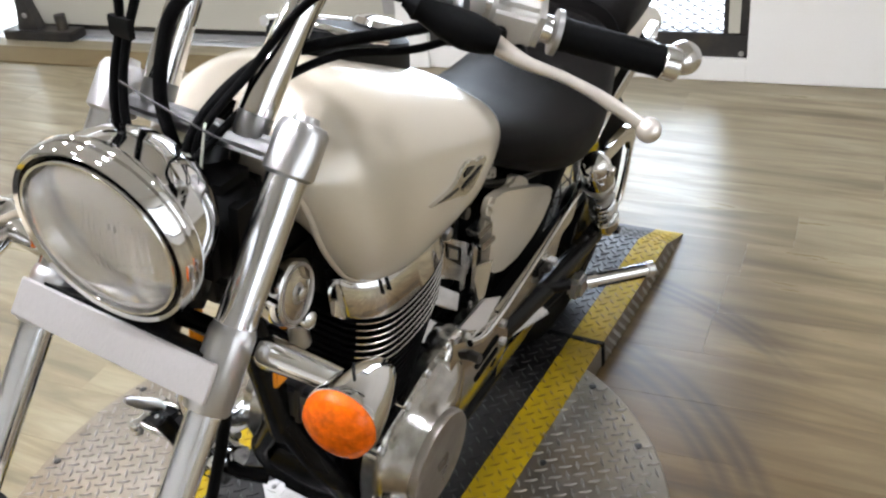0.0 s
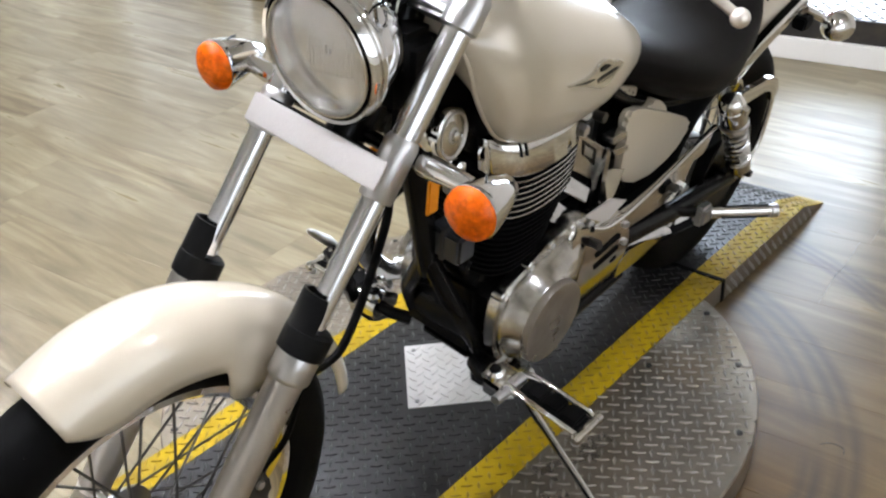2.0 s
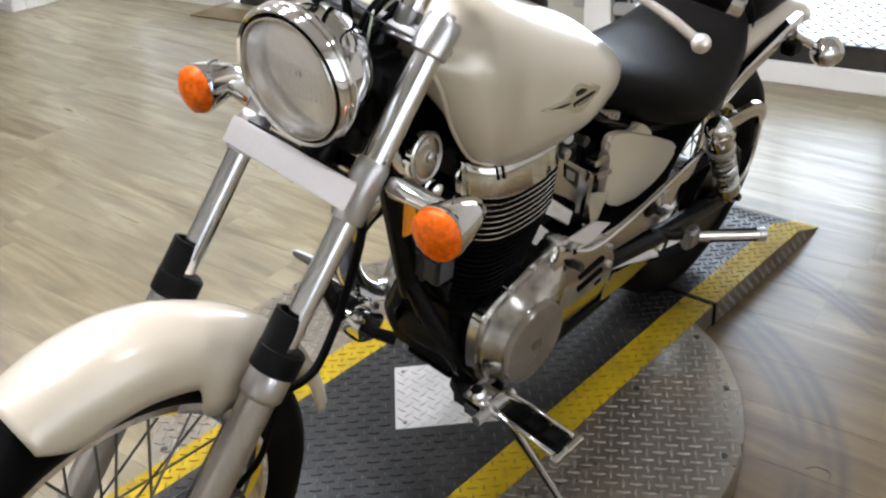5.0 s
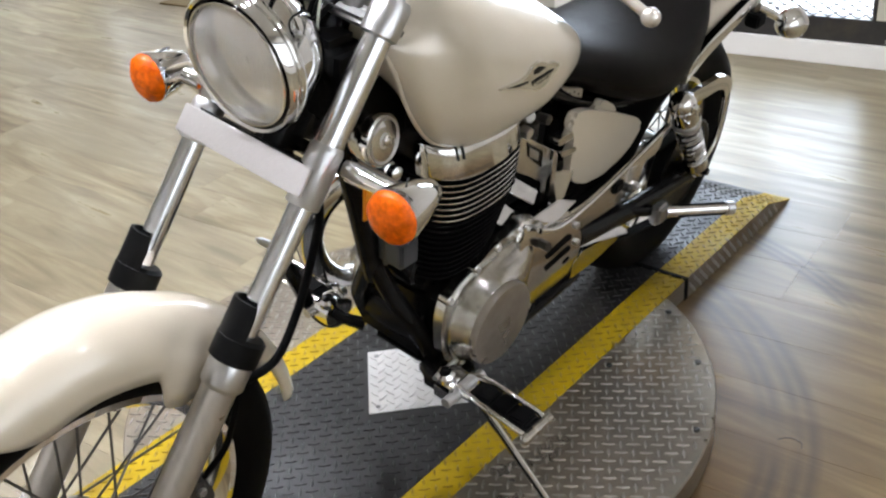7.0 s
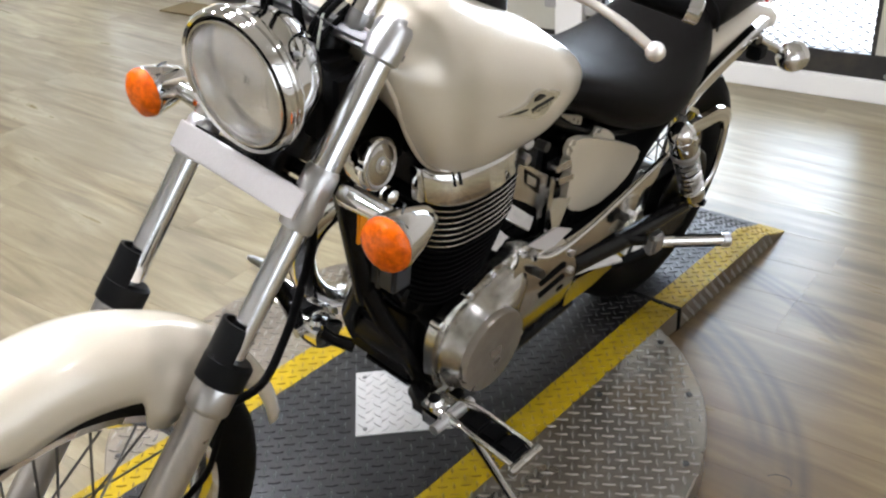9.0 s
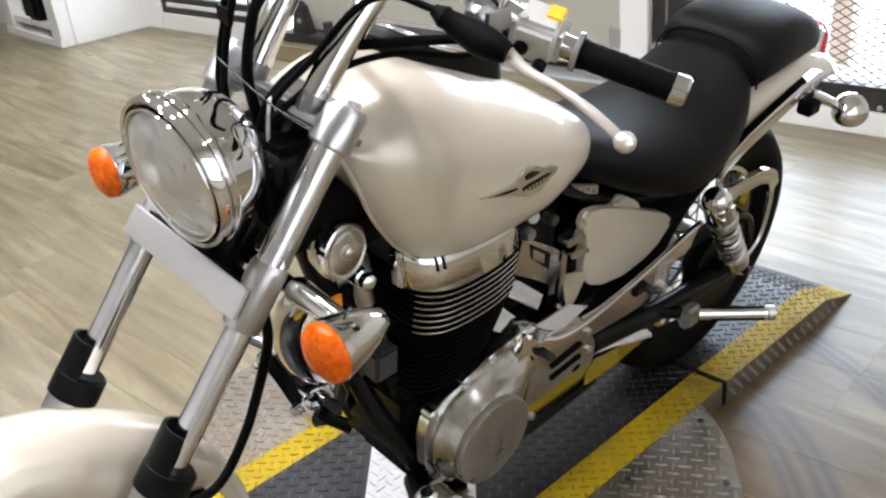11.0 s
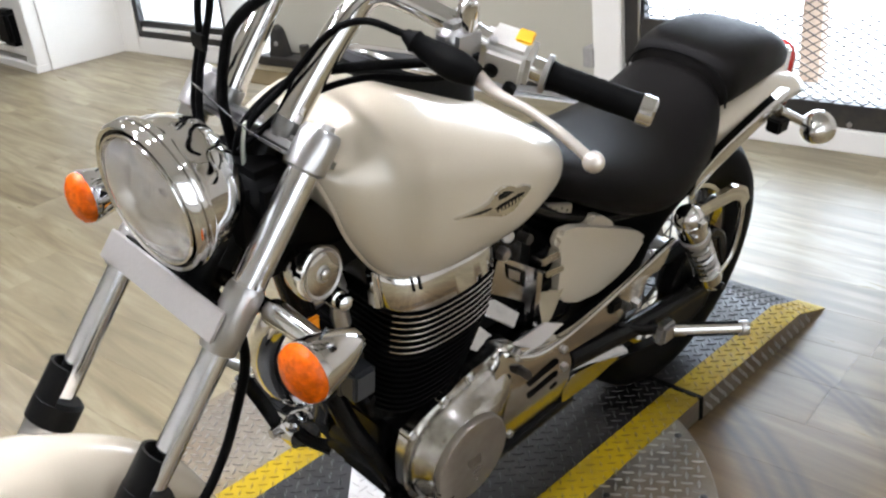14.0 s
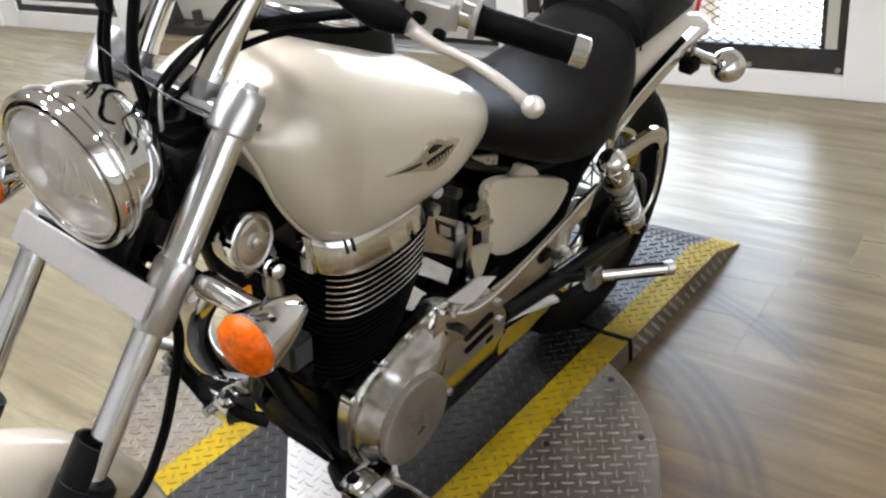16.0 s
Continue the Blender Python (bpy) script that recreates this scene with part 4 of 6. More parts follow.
def grip(s):
    p0, p1 = V(0.790, s * 0.284, 1.112), V(0.742, s * 0.381, 1.090)
    d = (p1 - p0).normalized()
    n = 16
    pts = [p0 + (p1 - p0) * (k / n) for k in range(n + 1)]
    g = part("grip", tube(pts, [0.0185] + [0.0172, 0.0166] * (n // 2 - 1) + [0.0168, 0.0172], 20), RUBBER, bike, "black ribbed rubber grip")
    part("end_cap", tube([p1 - d * 0.002, p1 + d * 0.001, p1 + d * 0.016, p1 + d * 0.019], [0.015, 0.0178, 0.0178, 0.0145], 22), CHROME, g, "chrome grip end")
    part("flange", tube([p0 - d * 0.008, p0 - d * 0.007, p0 - d * 0.001, p0], [0.016, 0.0235, 0.0235, 0.017], 22), SATIN, g)
    return g


for s in (1, -1):
    grip(s)


def switch_box(s):
    c = V(0.818, s * 0.243, 1.130)
    ax = V(-0.048, s * 0.097, -0.021).normalized()
    u, v, w = basis(ax)
    m = Matrix((V(*(u[i] for i in range(3))), V(*(v[i] for i in range(3))), V(*(w[i] for i in range(3))))).transposed().to_4x4()
    m.translation = c
    m = m @ Matrix.Rotation(radians(22 * s), 4, "Z")
    k = part("switch_box", turned(box((-0.029, -0.026, -0.031), (0.031, 0.026, 0.030), 0.010, seg=3), m), SWITCHGREY, bike, "pale silver switch box")
    part("yellow_button", turned(box((0.029, -0.019, 0.004), (0.0335, 0.004, 0.024), 0.002), m), YELLOW_TAG, k, "yellow printed switch label")
    part("switch", turned(lathe([(0.009, 0), (0.009, 0.006), (0.006, 0.008)], (-0.002, 0.025 * s, -0.012), (0, s, 0), 16), m), MATTE, k, "round black push button")
    part("switch", turned(lathe([(0.008, 0), (0.008, 0.010), (0.005, 0.012)], (-0.018, 0.025 * s, 0.014), (0, s, 0), 16), m), MATTE, k, "round black push button")
    part("screw", turned(bolt((0.031, 0.014, -0.018), (1, 0, 0), 0.006, 0.003), m), SATIN, k)
    return k


SWITCHGREY = mat("switch_paint", (0.55, 0.53, 0.49), 0.32, 0.25, 0.4, grain=0.1, scale=200)
for s in (1, -1):
    switch_box(s)


def lever(s):
    pivot, ball = V(0.885, s * 0.252, 1.128), V(0.868, s * 0.412, 1.076)
    mid = [pivot, V(0.884, s * 0.288, 1.116), V(0.876, s * 0.325, 1.108), V(0.872, s * 0.365, 1.096), ball]
    pts = smooth_line(mid, 5)
    n = len(pts)
    l = part("lever", tube(pts, [0.0100 - 0.0046 * math.sin(math.pi * min(0.72, k / n)) for k in range(n)], 14), LEVER, bike, "polished alloy hand lever with a ball end")
    ballbm = bmesh.new()
    bmesh.ops.create_uvsphere(ballbm, u_segments=18, v_segments=12, radius=0.0122)
    part("ball_end", turned(ballbm, Matrix.Translation(ball)), LEVER, l)
    part("perch", box((0.838, s * 0.208 - 0.019, 1.128), (0.898, s * 0.208 + 0.019, 1.176), 0.012, seg=3), SATIN, l, "alloy lever perch")
    part("boot", tube(smooth_line([(0.892, s * 0.262, 1.132), (0.905, s * 0.225, 1.142), (0.918, s * 0.195, 1.156), (0.924, s * 0.178, 1.164)], 4),
                      [0.012, 0.0155, 0.0175, 0.0185, 0.018, 0.0168, 0.015, 0.0135, 0.012, 0.0135, 0.0105, 0.0085, 0.007], 14), RUBBER, l, "black rubber lever boot")
    part("mirror_stem", tube(smooth_line([(0.862, s * 0.214, 1.165), (0.862, s * 0.214, 1.188), (0.858, s * 0.222, 1.215), (0.85, s * 0.25, 1.29)], 4), 0.0062, 10), CHROME, l, "chrome mirror stem")
    part("mirror_nut", tube([(0.862, s * 0.214, 1.163), (0.862, s * 0.214, 1.168), (0.861, s * 0.215, 1.196), (0.860, s * 0.216, 1.199)], [0.012, 0.0135, 0.0125, 0.009], 14), CHROME, l, "chrome mirror clamp nut")
    mh = lathe([(0.001, -0.02), (0.03, -0.018), (0.05, -0.006), (0.052, 0.0), (0.05, 0.003), (0.0, 0.003)], (0.845, s * 0.28, 1.33), (-1, -0.1 * s, -0.15), 28)
    part("mirror_head", mh, CHROME, l, "round chrome mirror head")
    return l


TIE = mat("pale_nylon", (0.52, 0.54, 0.44), 0.45, grain=0.1, scale=120)
LEVER = mat("polished_alloy", (0.68, 0.62, 0.55), 0.3, 0.75, grain=0.1, scale=80, rough_var=0.06)
for s in (1, -1):
    lever(s)


def cable(pts, r=0.0042, label="black control cable", name="cable", material=None):
    return part(name, tube(smooth_line(pts, 6), r, 10), material or RUBBER, bike, label)


cable([(0.924, 0.178, 1.164), (0.945, 0.135, 1.172), (0.965, 0.095, 1.150), (1.0, 0.055, 1.085), (1.04, 0.02, 1.02), (1.03, 0.0, 0.93)], 0.0045, "black clutch cable")
cable([(0.80, 0.235, 1.128), (0.86, 0.15, 1.105), (0.93, 0.09, 1.098), (0.985, 0.05, 1.085), (1.035, 0.015, 1.03), (1.04, -0.01, 0.95)], 0.0065, "thick black wiring sleeve")
cable([(0.79, 0.24, 1.124), (0.85, 0.16, 1.085), (0.92, 0.10, 1.085), (0.99, 0.06, 1.06), (1.05, 0.02, 1.00)], 0.0045, "black wiring sleeve")
cable([(0.90, -0.17, 1.20), (0.96, -0.115, 1.235), (1.012, -0.080, 1.200), (1.03, -0.072, 1.155), (1.031, -0.075, 1.109), (1.036, -0.087, 1.055), (1.040, -0.085, 1.0), (1.03, -0.05, 0.93), (1.02, 0.0, 0.88)], 0.0048, "black throttle cable")
cable([(0.90, -0.165, 1.21), (0.965, -0.09, 1.245), (1.018, -0.050, 1.205), (1.03, -0.047, 1.155), (1.032, -0.063, 1.109), (1.038, -0.073, 1.055), (1.044, -0.068, 1.0), (1.035, -0.04, 0.93), (1.02, 0.01, 0.88)], 0.0048, "black throttle cable")
cable([(0.925, 0.15, 1.235), (0.98, 0.105, 1.232), (1.022, 0.055, 1.196), (1.032, 0.003, 1.150), (1.034, -0.018, 1.105), (1.036, -0.028, 1.045), (1.034, -0.015, 0.985), (1.03, 0.0, 0.92)], 0.0072, "thick black brake hose")
cable([(1.060, -0.055, 1.068), (1.058, -0.010, 1.055), (1.055, 0.052, 1.040), (1.045, 0.100, 1.030)], 0.0012, "thin grey wire rod", "wire", FRAME)
part("cable_tie", tube([(1.033, -0.084, 1.110), (1.037, -0.054, 1.112)], 0.010, 10, flat=(0.007, 0.020)), MATTE, bike, "black plastic cable tie")
part("cable_tie", tube(smooth_line([(1.052, 0.040, 1.046), (1.054, 0.036, 1.018), (1.050, 0.028, 0.990), (1.046, 0.024, 0.968)], 4), 0.003, 8, flat=(0.010, 0.0025)), TIE, bike, "pale plastic cable tie")
cable([(1.02, 0.045, 0.98), (1.045, 0.055, 0.93), (1.03, 0.05, 0.88), (0.99, 0.03, 0.85)], 0.006, "black wiring loom")
cable([(1.05, -0.03, 1.0), (1.075, 0.015, 0.99), (1.07, 0.05, 0.95), (1.04, 0.06, 0.90)], 0.005, "black wiring loom")
# brake hose down the left leg
cable([(1.12, 0.095, 0.80), (1.115, 0.09, 0.74), (1.135, 0.085, 0.66), (1.165, 0.088, 0.60), (1.215, 0.098, 0.555), (1.275, 0.10, 0.555)], 0.0068, "black speedometer cable")


def instrument():
    c = V(0.725, -0.02, 1.000)
    i = part("instrument_console", loft([oval(c + V(0, 0, -0.035), V(1, 0, 0.34), V(0, 1, 0), 0.122, 0.062, 28, 2.6), oval(c + V(0, 0, 0.012), V(1, 0, 0.34), V(0, 1, 0), 0.119, 0.058, 28, 2.6),
                                         oval(c + V(0, 0, 0.022), V(1, 0, 0.34), V(0, 1, 0), 0.108, 0.048, 28, 2.6)]), MATTE, bike, "black tank-top console")
    part("front_trim", tube(smooth_line([(0.815, -0.045, 1.052), (0.806, 0.000, 1.052), (0.785, 0.038, 1.043), (0.740, 0.052, 1.026)], 4), 0.0055, 10), CHROME, i, "chrome console edge")
    part("trim", tube(smooth_line([(0.83, -0.058, 1.053), (0.77, -0.062, 1.036), (0.69, -0.058, 1.008), (0.63, -0.046, 0.986)], 4), 0.0065, 10), CHROME, i, "chrome console trim")
    part("filler_cap", lathe([(0.032, 0.0), (0.034, 0.008), (0.03, 0.016), (0.012, 0.02)], (0.66, -0.01, 0.996), (-0.34, 0, 1), 28), CHROME, i, "chrome filler cap")
    return i


instrument()


# ---- tank, seat, bodywork ----
TANK = [(0.412, 0.020, 0.797, 0.806), (0.43, 0.045, 0.788, 0.820), (0.46, 0.082, 0.780, 0.843), (0.50, 0.112, 0.767, 0.868), (0.55, 0.129, 0.754, 0.900), (0.60, 0.140, 0.745, 0.930),
        (0.66, 0.146, 0.741, 0.958), (0.72, 0.150, 0.740, 0.986), (0.78, 0.154, 0.744, 1.012), (0.83, 0.155, 0.755, 1.030), (0.87, 0.153, 0.773, 1.038), (0.90, 0.149, 0.796, 1.038),
        (0.93, 0.139, 0.836, 1.029), (0.955, 0.126, 0.880, 1.014), (0.975, 0.110, 0.928, 0.998), (0.988, 0.094, 0.962, 0.986)]
WIDE_AT = 0.41


def flange_y(x, w):
    """How far out the tank's pressed seam runs."""
    return min(w * 0.94, float(np.interp(x, (0.41, 0.50, 0.62, 0.99), (0.02, 0.070, 0.100, 0.100))))


def tank_ring(x, w, lo, hi, m=30):
    """One section of the tank: a round back, swelling sides drawn in to the seam, and a tunnel for the frame between them."""
    wide, yf = lo + (hi - lo) * WIDE_AT, flange_y(x, w)
    tunnel = max(lo + 0.003, lo + max(0.0, (x - 0.5) / 0.4) * (0.915 - lo))
    ring = []
    for k in range(m + 1):
        a = math.pi * k / m
        c, s = math.cos(a), math.sin(a)
        ring.append(V(x, w * math.copysign(abs(c) ** 0.85, c), wide + (hi - wide) * abs(s) ** 0.85))
    low = [(yf + (w - yf) * math.cos(b) ** 0.9, wide - (wide - lo) * math.sin(b) ** 0.9) for b in [math.pi / 2 * k / 8 for k in range(1, 9)]]
    under = [(yf * q, lo + (tunnel - lo) * (1 - q) ** 0.8) for q in (0.97, 0.85, 0.6, 0.3)]
    side = low + under
    ring += [V(x, -y, z) for y, z in side] + [V(x, 0, tunnel)] + [V(x, y, z) for y, z in reversed(side)]
    return ring


def tank_side(x, z):
    """How far out the tank's side is at x and z."""
    xs = [r[0] for r in TANK]
    w, lo, hi = (float(np.interp(x, xs, [r[k] for r in TANK])) for k in (1, 2, 3))
    wide, yf = lo + (hi - lo) * WIDE_AT, flange_y(x, w)
    if z > wide:
        return w * max(0.0, 1 - min(1, (z - wide) / (hi - wide)) ** 2.353) ** (1 / 2.353)
    t = min(1, (wide - z) / (wide - lo))
    return yf + (w - yf) * (1 - t ** 2.222) ** (1 / 2.222)


def fuel_tank():
    rows = []
    for a, b, c, d in zip([TANK[0]] + TANK, TANK, TANK[1:], TANK[2:] + [TANK[-1]]):
        for q in (0.0, 0.25, 0.5, 0.75):
            rows.append(tuple(0.5 * (2 * b[i] + (c[i] - a[i]) * q + (2 * a[i] - 5 * b[i] + 4 * c[i] - d[i]) * q * q + (3 * b[i] - a[i] - 3 * c[i] + d[i]) * q ** 3) for i in range(4)))
    rows.append(TANK[-1])
    t = part("fuel_tank", loft([tank_ring(*row) for row in rows]), PAINT, bike, "cream pearl fuel tank", 75)
    for s in (1, -1):
        line = [V(x, s * (flange_y(x, w) + 0.001), lo + 0.001) for x, w, lo, hi in TANK[1:]]
        part("seam", tube(smooth_line(line, 3), 0.0042, 8), PAINT, t, "pale rolled lower tank seam")
    return t


tank = fuel_tank()
# Black blocks added to fill the dark space between head tube and tank.
part("frame_neck", box((0.86, -0.028, 0.79), (1.03, 0.028, 0.895), 0.014, seg=3), MATTE, bike, "black filler block at the frame neck")
part("coil_cover", box((0.86, -0.075, 0.755), (0.95, 0.035, 0.83), 0.015, seg=3), MATTE, bike, "black filler block beside the frame neck")


def on_tank(bm, s, proud):
    """Lays a flat badge, drawn in x and z, on the tank's side."""
    for v in bm.verts:
        v.co.y = s * (tank_side(v.co.x, v.co.z) + proud + v.co.y)
    return bm


def emblem(s):
    wing = rounded([(0.806, 0.8630), (0.770, 0.8585), (0.742, 0.8560), (0.722, 0.8580), (0.712, 0.8670), (0.690, 0.8690), (0.672, 0.8630), (0.657, 0.8530), (0.640, 0.8520), (0.618, 0.8420),
                    (0.627, 0.8345), (0.648, 0.8290), (0.660, 0.8190), (0.690, 0.8185), (0.712, 0.8290), (0.738, 0.8400), (0.772, 0.8530)], 0.004, 2)
    e = part("emblem", on_tank(slab(wing, -0.006, 0.0050, 0.0024, seg=2), s, 0.0), CHROME, tank, "chrome winged tank emblem")
    up = [(0.706, 0.8605), (0.692, 0.8622), (0.679, 0.8580), (0.668, 0.8520), (0.690, 0.8515), (0.704, 0.8530)]
    part("badge_field", on_tank(slab(up, 0.002, 0.0060, 0.0006), s, 0.0), BLACK, e, "dark emblem centre")
    low = [(0.712, 0.8420), (0.690, 0.8430), (0.654, 0.8430), (0.640, 0.8405), (0.652, 0.8340), (0.664, 0.8315), (0.690, 0.8315), (0.704, 0.8350)]
    part("badge_field", on_tank(slab(low, 0.002, 0.0060, 0.0006), s, 0.0), BLACK, e, "dark emblem line")
    part("badge_field", on_tank(slab([(0.785, 0.8590), (0.745, 0.8520), (0.722, 0.8480), (0.724, 0.8455), (0.748, 0.8480)], 0.002, 0.0060, 0.0006), s, 0.0), BLACK, e, "dark emblem line")
    for k in range(7):
        x, z = 0.650 + k * 0.0085, 0.8340 + (k % 2) * 0.0006
        part("badge_bar", on_tank(slab([(x, z), (x + 0.0050, z), (x + 0.0055, z + 0.0055), (x + 0.0005, z + 0.0055)], 0.004, 0.0068, 0), s, 0.0), CHROME, e)
    return e


for s in (1, -1):
    emblem(s)
bd = part("frame_badge", slab([(0.486, 0.720), (0.486, 0.700), (0.388, 0.664), (0.388, 0.684)], 0.056, 0.066, 0.002), SATIN, bike, "small pierced silver strip under the tank")
for k in range(5):
    part("hole", lathe([(0.0028, 0.0), (0.0028, 0.0012), (0.001, 0.0014)], (0.472 - k * 0.017, 0.0655, 0.704 - k * 0.0065 + (k % 2) * 0.004), (0, 1, 0), 8), FRAME, bd, "small dark hole")


def body_loft(name, rows, material, label, power_up=2.6, power_low=2.4, wide_at=0.45, n=40, sub=1, parent=None):
    rings = []
    for x, w, lo, hi in rows:
        wide = lo + (hi - lo) * wide_at
        ring = []
        for k in range(n):
            a = 2 * math.pi * k / n
            c, s = math.cos(a), math.sin(a)
            e = power_up if s > 0 else power_low
            y = w * math.copysign(abs(c) ** (2 / e), c)
            z = wide + (hi - wide) * abs(s) ** (2 / e) if s > 0 else wide - (wide - lo) * abs(s) ** (2 / e)
            ring.append(V(x, y, z))
        rings.append(ring)
    o = part(name, loft(rings), material, parent or bike, label, 80)
    if sub:
        md = o.modifiers.new("round", "SUBSURF")
        md.levels = md.render_levels = sub
    return o


RIDER = [(0.475, 0.05, 0.715, 0.785), (0.45, 0.083, 0.715, 0.79), (0.4, 0.116, 0.690, 0.785), (0.32, 0.148, 0.642, 0.77), (0.23, 0.162, 0.598, 0.762), (0.14, 0.160, 0.580, 0.764), (0.06, 0.143, 0.592, 0.790), (0.005, 0.130, 0.615, 0.824), (-0.020, 0.114, 0.65, 0.844)]
seat = body_loft("seat", RIDER, VINYL, "black grained vinyl rider seat", wide_at=0.48)
PILLION = [(-0.012, 0.112, 0.74, 0.849), (-0.03, 0.120, 0.743, 0.863), (-0.08, 0.124, 0.748, 0.878), (-0.15, 0.120, 0.750, 0.884), (-0.23, 0.110, 0.750, 0.872), (-0.305, 0.096, 0.748, 0.842), (-0.352, 0.078, 0.748, 0.808), (-0.372, 0.045, 0.752, 0.785)]
body_loft("pillion_pad", PILLION, VINYL, "black vinyl passenger pad", power_up=3.3, wide_at=0.4, parent=seat)
seam = [(-0.016, 0.119 * math.copysign(abs(math.cos(a)) ** 0.8, math.cos(a)), 0.768 + 0.080 * abs(math.sin(a)) ** 0.8) for a in [math.pi * k / 20 for k in range(21)]]
part("piping", tube(smooth_line(seam, 2), 0.0024, 8), MATTE, seat, "black seat seam piping")

tail = part("rear_fender", loft([[V(x, w * math.cos(a), lo + (hi - lo) * math.sin(a) ** 0.7) for a in [math.pi * k / 18 for k in range(19)]]
            for x, w, lo, hi in ((0.04, 0.092, 0.635, 0.71), (-0.08, 0.10, 0.655, 0.748), (-0.20, 0.102, 0.672, 0.760), (-0.32, 0.10, 0.680, 0.750), (-0.42, 0.094, 0.672, 0.726), (-0.49, 0.078, 0.655, 0.695), (-0.52, 0.055, 0.640, 0.662))],
            caps=False, close=False), PAINT, bike, "cream white rear fender", 80)
md = tail.modifiers.new("thickness", "SOLIDIFY")
md.thickness = 0.004
tl = part("tail_light", box((-0.455, -0.043, 0.650), (-0.425, 0.043, 0.765), 0.006), CHROME, bike, "chrome tail light mount")
body_loft("lens", [(-0.445, 0.042, 0.672, 0.768), (-0.462, 0.046, 0.666, 0.772), (-0.488, 0.043, 0.660, 0.764), (-0.502, 0.034, 0.668, 0.752)], RED, "red tail light lens", sub=0, parent=tl)
for s in (1, -1):
    r = part("fender_rail", loft([[V(x, s * (y - 0.009), z - 0.014), V(x, s * (y + 0.009), z - 0.014), V(x, s * (y + 0.0105), z - 0.011), V(x, s * (y + 0.0105), z + 0.023), V(x, s * (y + 0.009), z + 0.026), V(x, s * (y - 0.009), z + 0.026)]
             for x, y, z in ((0.07, 0.124, 0.618), (-0.02, 0.119, 0.648), (-0.12, 0.114, 0.668), (-0.22, 0.108, 0.684), (-0.315, 0.102, 0.694), (-0.325, 0.102, 0.692))]), CHROME, bike, "polished chrome fender rail")
    part("bolt", bolt((-0.29, s * 0.11, 0.688), (0, s, 0), 0.007, 0.005), SATIN, r)
    ts = part("rear_turn_signal", lathe([(0.003, -0.055), (0.020, -0.048), (0.033, -0.03), (0.0405, -0.008), (0.0405, 0.002), (0.036, 0.004)], (-0.425, s * 0.160, 0.612), (-1, 0, 0), 32), CHROME, bike, "chrome bullet rear turn signal")
    part("lens", lathe([(0.034, 0.0), (0.032, 0.012), (0.02, 0.022), (0.0, 0.026)], (-0.427, s * 0.160, 0.612), (-1, 0, 0), 28), AMBER, ts, "amber plastic lens")
    part("stalk", tube([(-0.325, s * 0.10, 0.66), (-0.37, s * 0.125, 0.638), (-0.40, s * 0.148, 0.62)], [0.013, 0.011, 0.010], 14), CHROME, ts, "chrome stalk")
    part("bracket", box((-0.345, s * 0.105 - 0.018, 0.615), (-0.30, s * 0.105 + 0.018, 0.648), 0.004), MATTE, ts, "black lamp bracket")


def side_cover(s):
    out = rounded([(0.448, 0.660), (0.458, 0.640), (0.438, 0.604), (0.437, 0.527), (0.416, 0.492), (0.368, 0.468), (0.298, 0.457), (0.232, 0.466), (0.190, 0.482), (0.150, 0.522), (0.183, 0.552), (0.265, 0.592), (0.363, 0.636), (0.410, 0.655)], 0.012)
    bm = slab(out, 0.074, 0.091, 0.008, seg=4)
    for v in bm.verts:
        v.co.y = s * v.co.y
    c = part("side_cover", bm, PAINT, bike, "cream white side cover", 50)
    ear = slab(rounded([(0.372, 0.60), (0.362, 0.626), (0.335, 0.640), (0.305, 0.632), (0.266, 0.604), (0.250, 0.575), (0.30, 0.56)], 0.012), 0.060, 0.077, 0.007, seg=4)
    for v in ear.verts:
        v.co.y *= s
    part("mounting_ear", ear, PAINT, c, "cream rounded mounting ear")
    return c


for s in (1, -1):
    side_cover(s)


# ---- engine ----
def round_square(x0, x1, y0, y1, z, r, n=5):
    pts = []
    for cx, cy, a0 in ((x1 - r, y1 - r, 0), (x0 + r, y1 - r, 90), (x0 + r, y0 + r, 180), (x1 - r, y0 + r, 270)):
        for k in range(n + 1):
            a = radians(a0 + 90 * k / n)
            pts.append(V(cx + r * math.cos(a), cy + r * math.sin(a), z))
    return pts


def bowed(u):
    """How far out the cylinder's side stands, from its rear (u = 0) to its front corner (u = 1)."""
    return float(np.interp(u, (0, 0.04, 0.10, 0.3, 0.45, 0.6, 0.72, 0.80, 0.86, 0.91, 0.95, 0.98, 1), (0.086, 0.098, 0.105, 0.1165, 0.1208, 0.1225, 0.1218, 0.1192, 0.1148, 0.1080, 0.0990, 0.0880, 0.0760)))


def barrel(x0, x1, hy, z, n=22):
    """A cylinder section seen from above: flat ends and bowed sides with a well rounded front corner."""
    us = [1 - (k / n) ** 1.25 for k in range(n + 1)]
    side = [(x0 + (x1 - x0) * u, bowed(u) + hy - 0.101) for u in us]
    return [V(x, y, z) for x, y in side] + [V(x, -y, z) for x, y in reversed(side)]


TILT_CYL = Matrix.Translation((0.755, 0, 0.6)) @ Matrix.Rotation(radians(-3.5), 4, "Y") @ Matrix.Translation((-0.755, 0, -0.6))
FIN = mat("black_fin", (0.004, 0.004, 0.004), 0.8, grain=0.3, scale=80, spec=0.04)
POLISHED = mat("polished_steel", (0.72, 0.72, 0.72), 0.16, 1.0, grain=0.2, scale=45, dirt=(0.3, 0.29, 0.28), dirt_amount=0.4, dirt_scale=25, rough_var=0.1)
FINEDGE = mat("polished_fin_edge", (0.66, 0.65, 0.63), 0.22, 1.0)


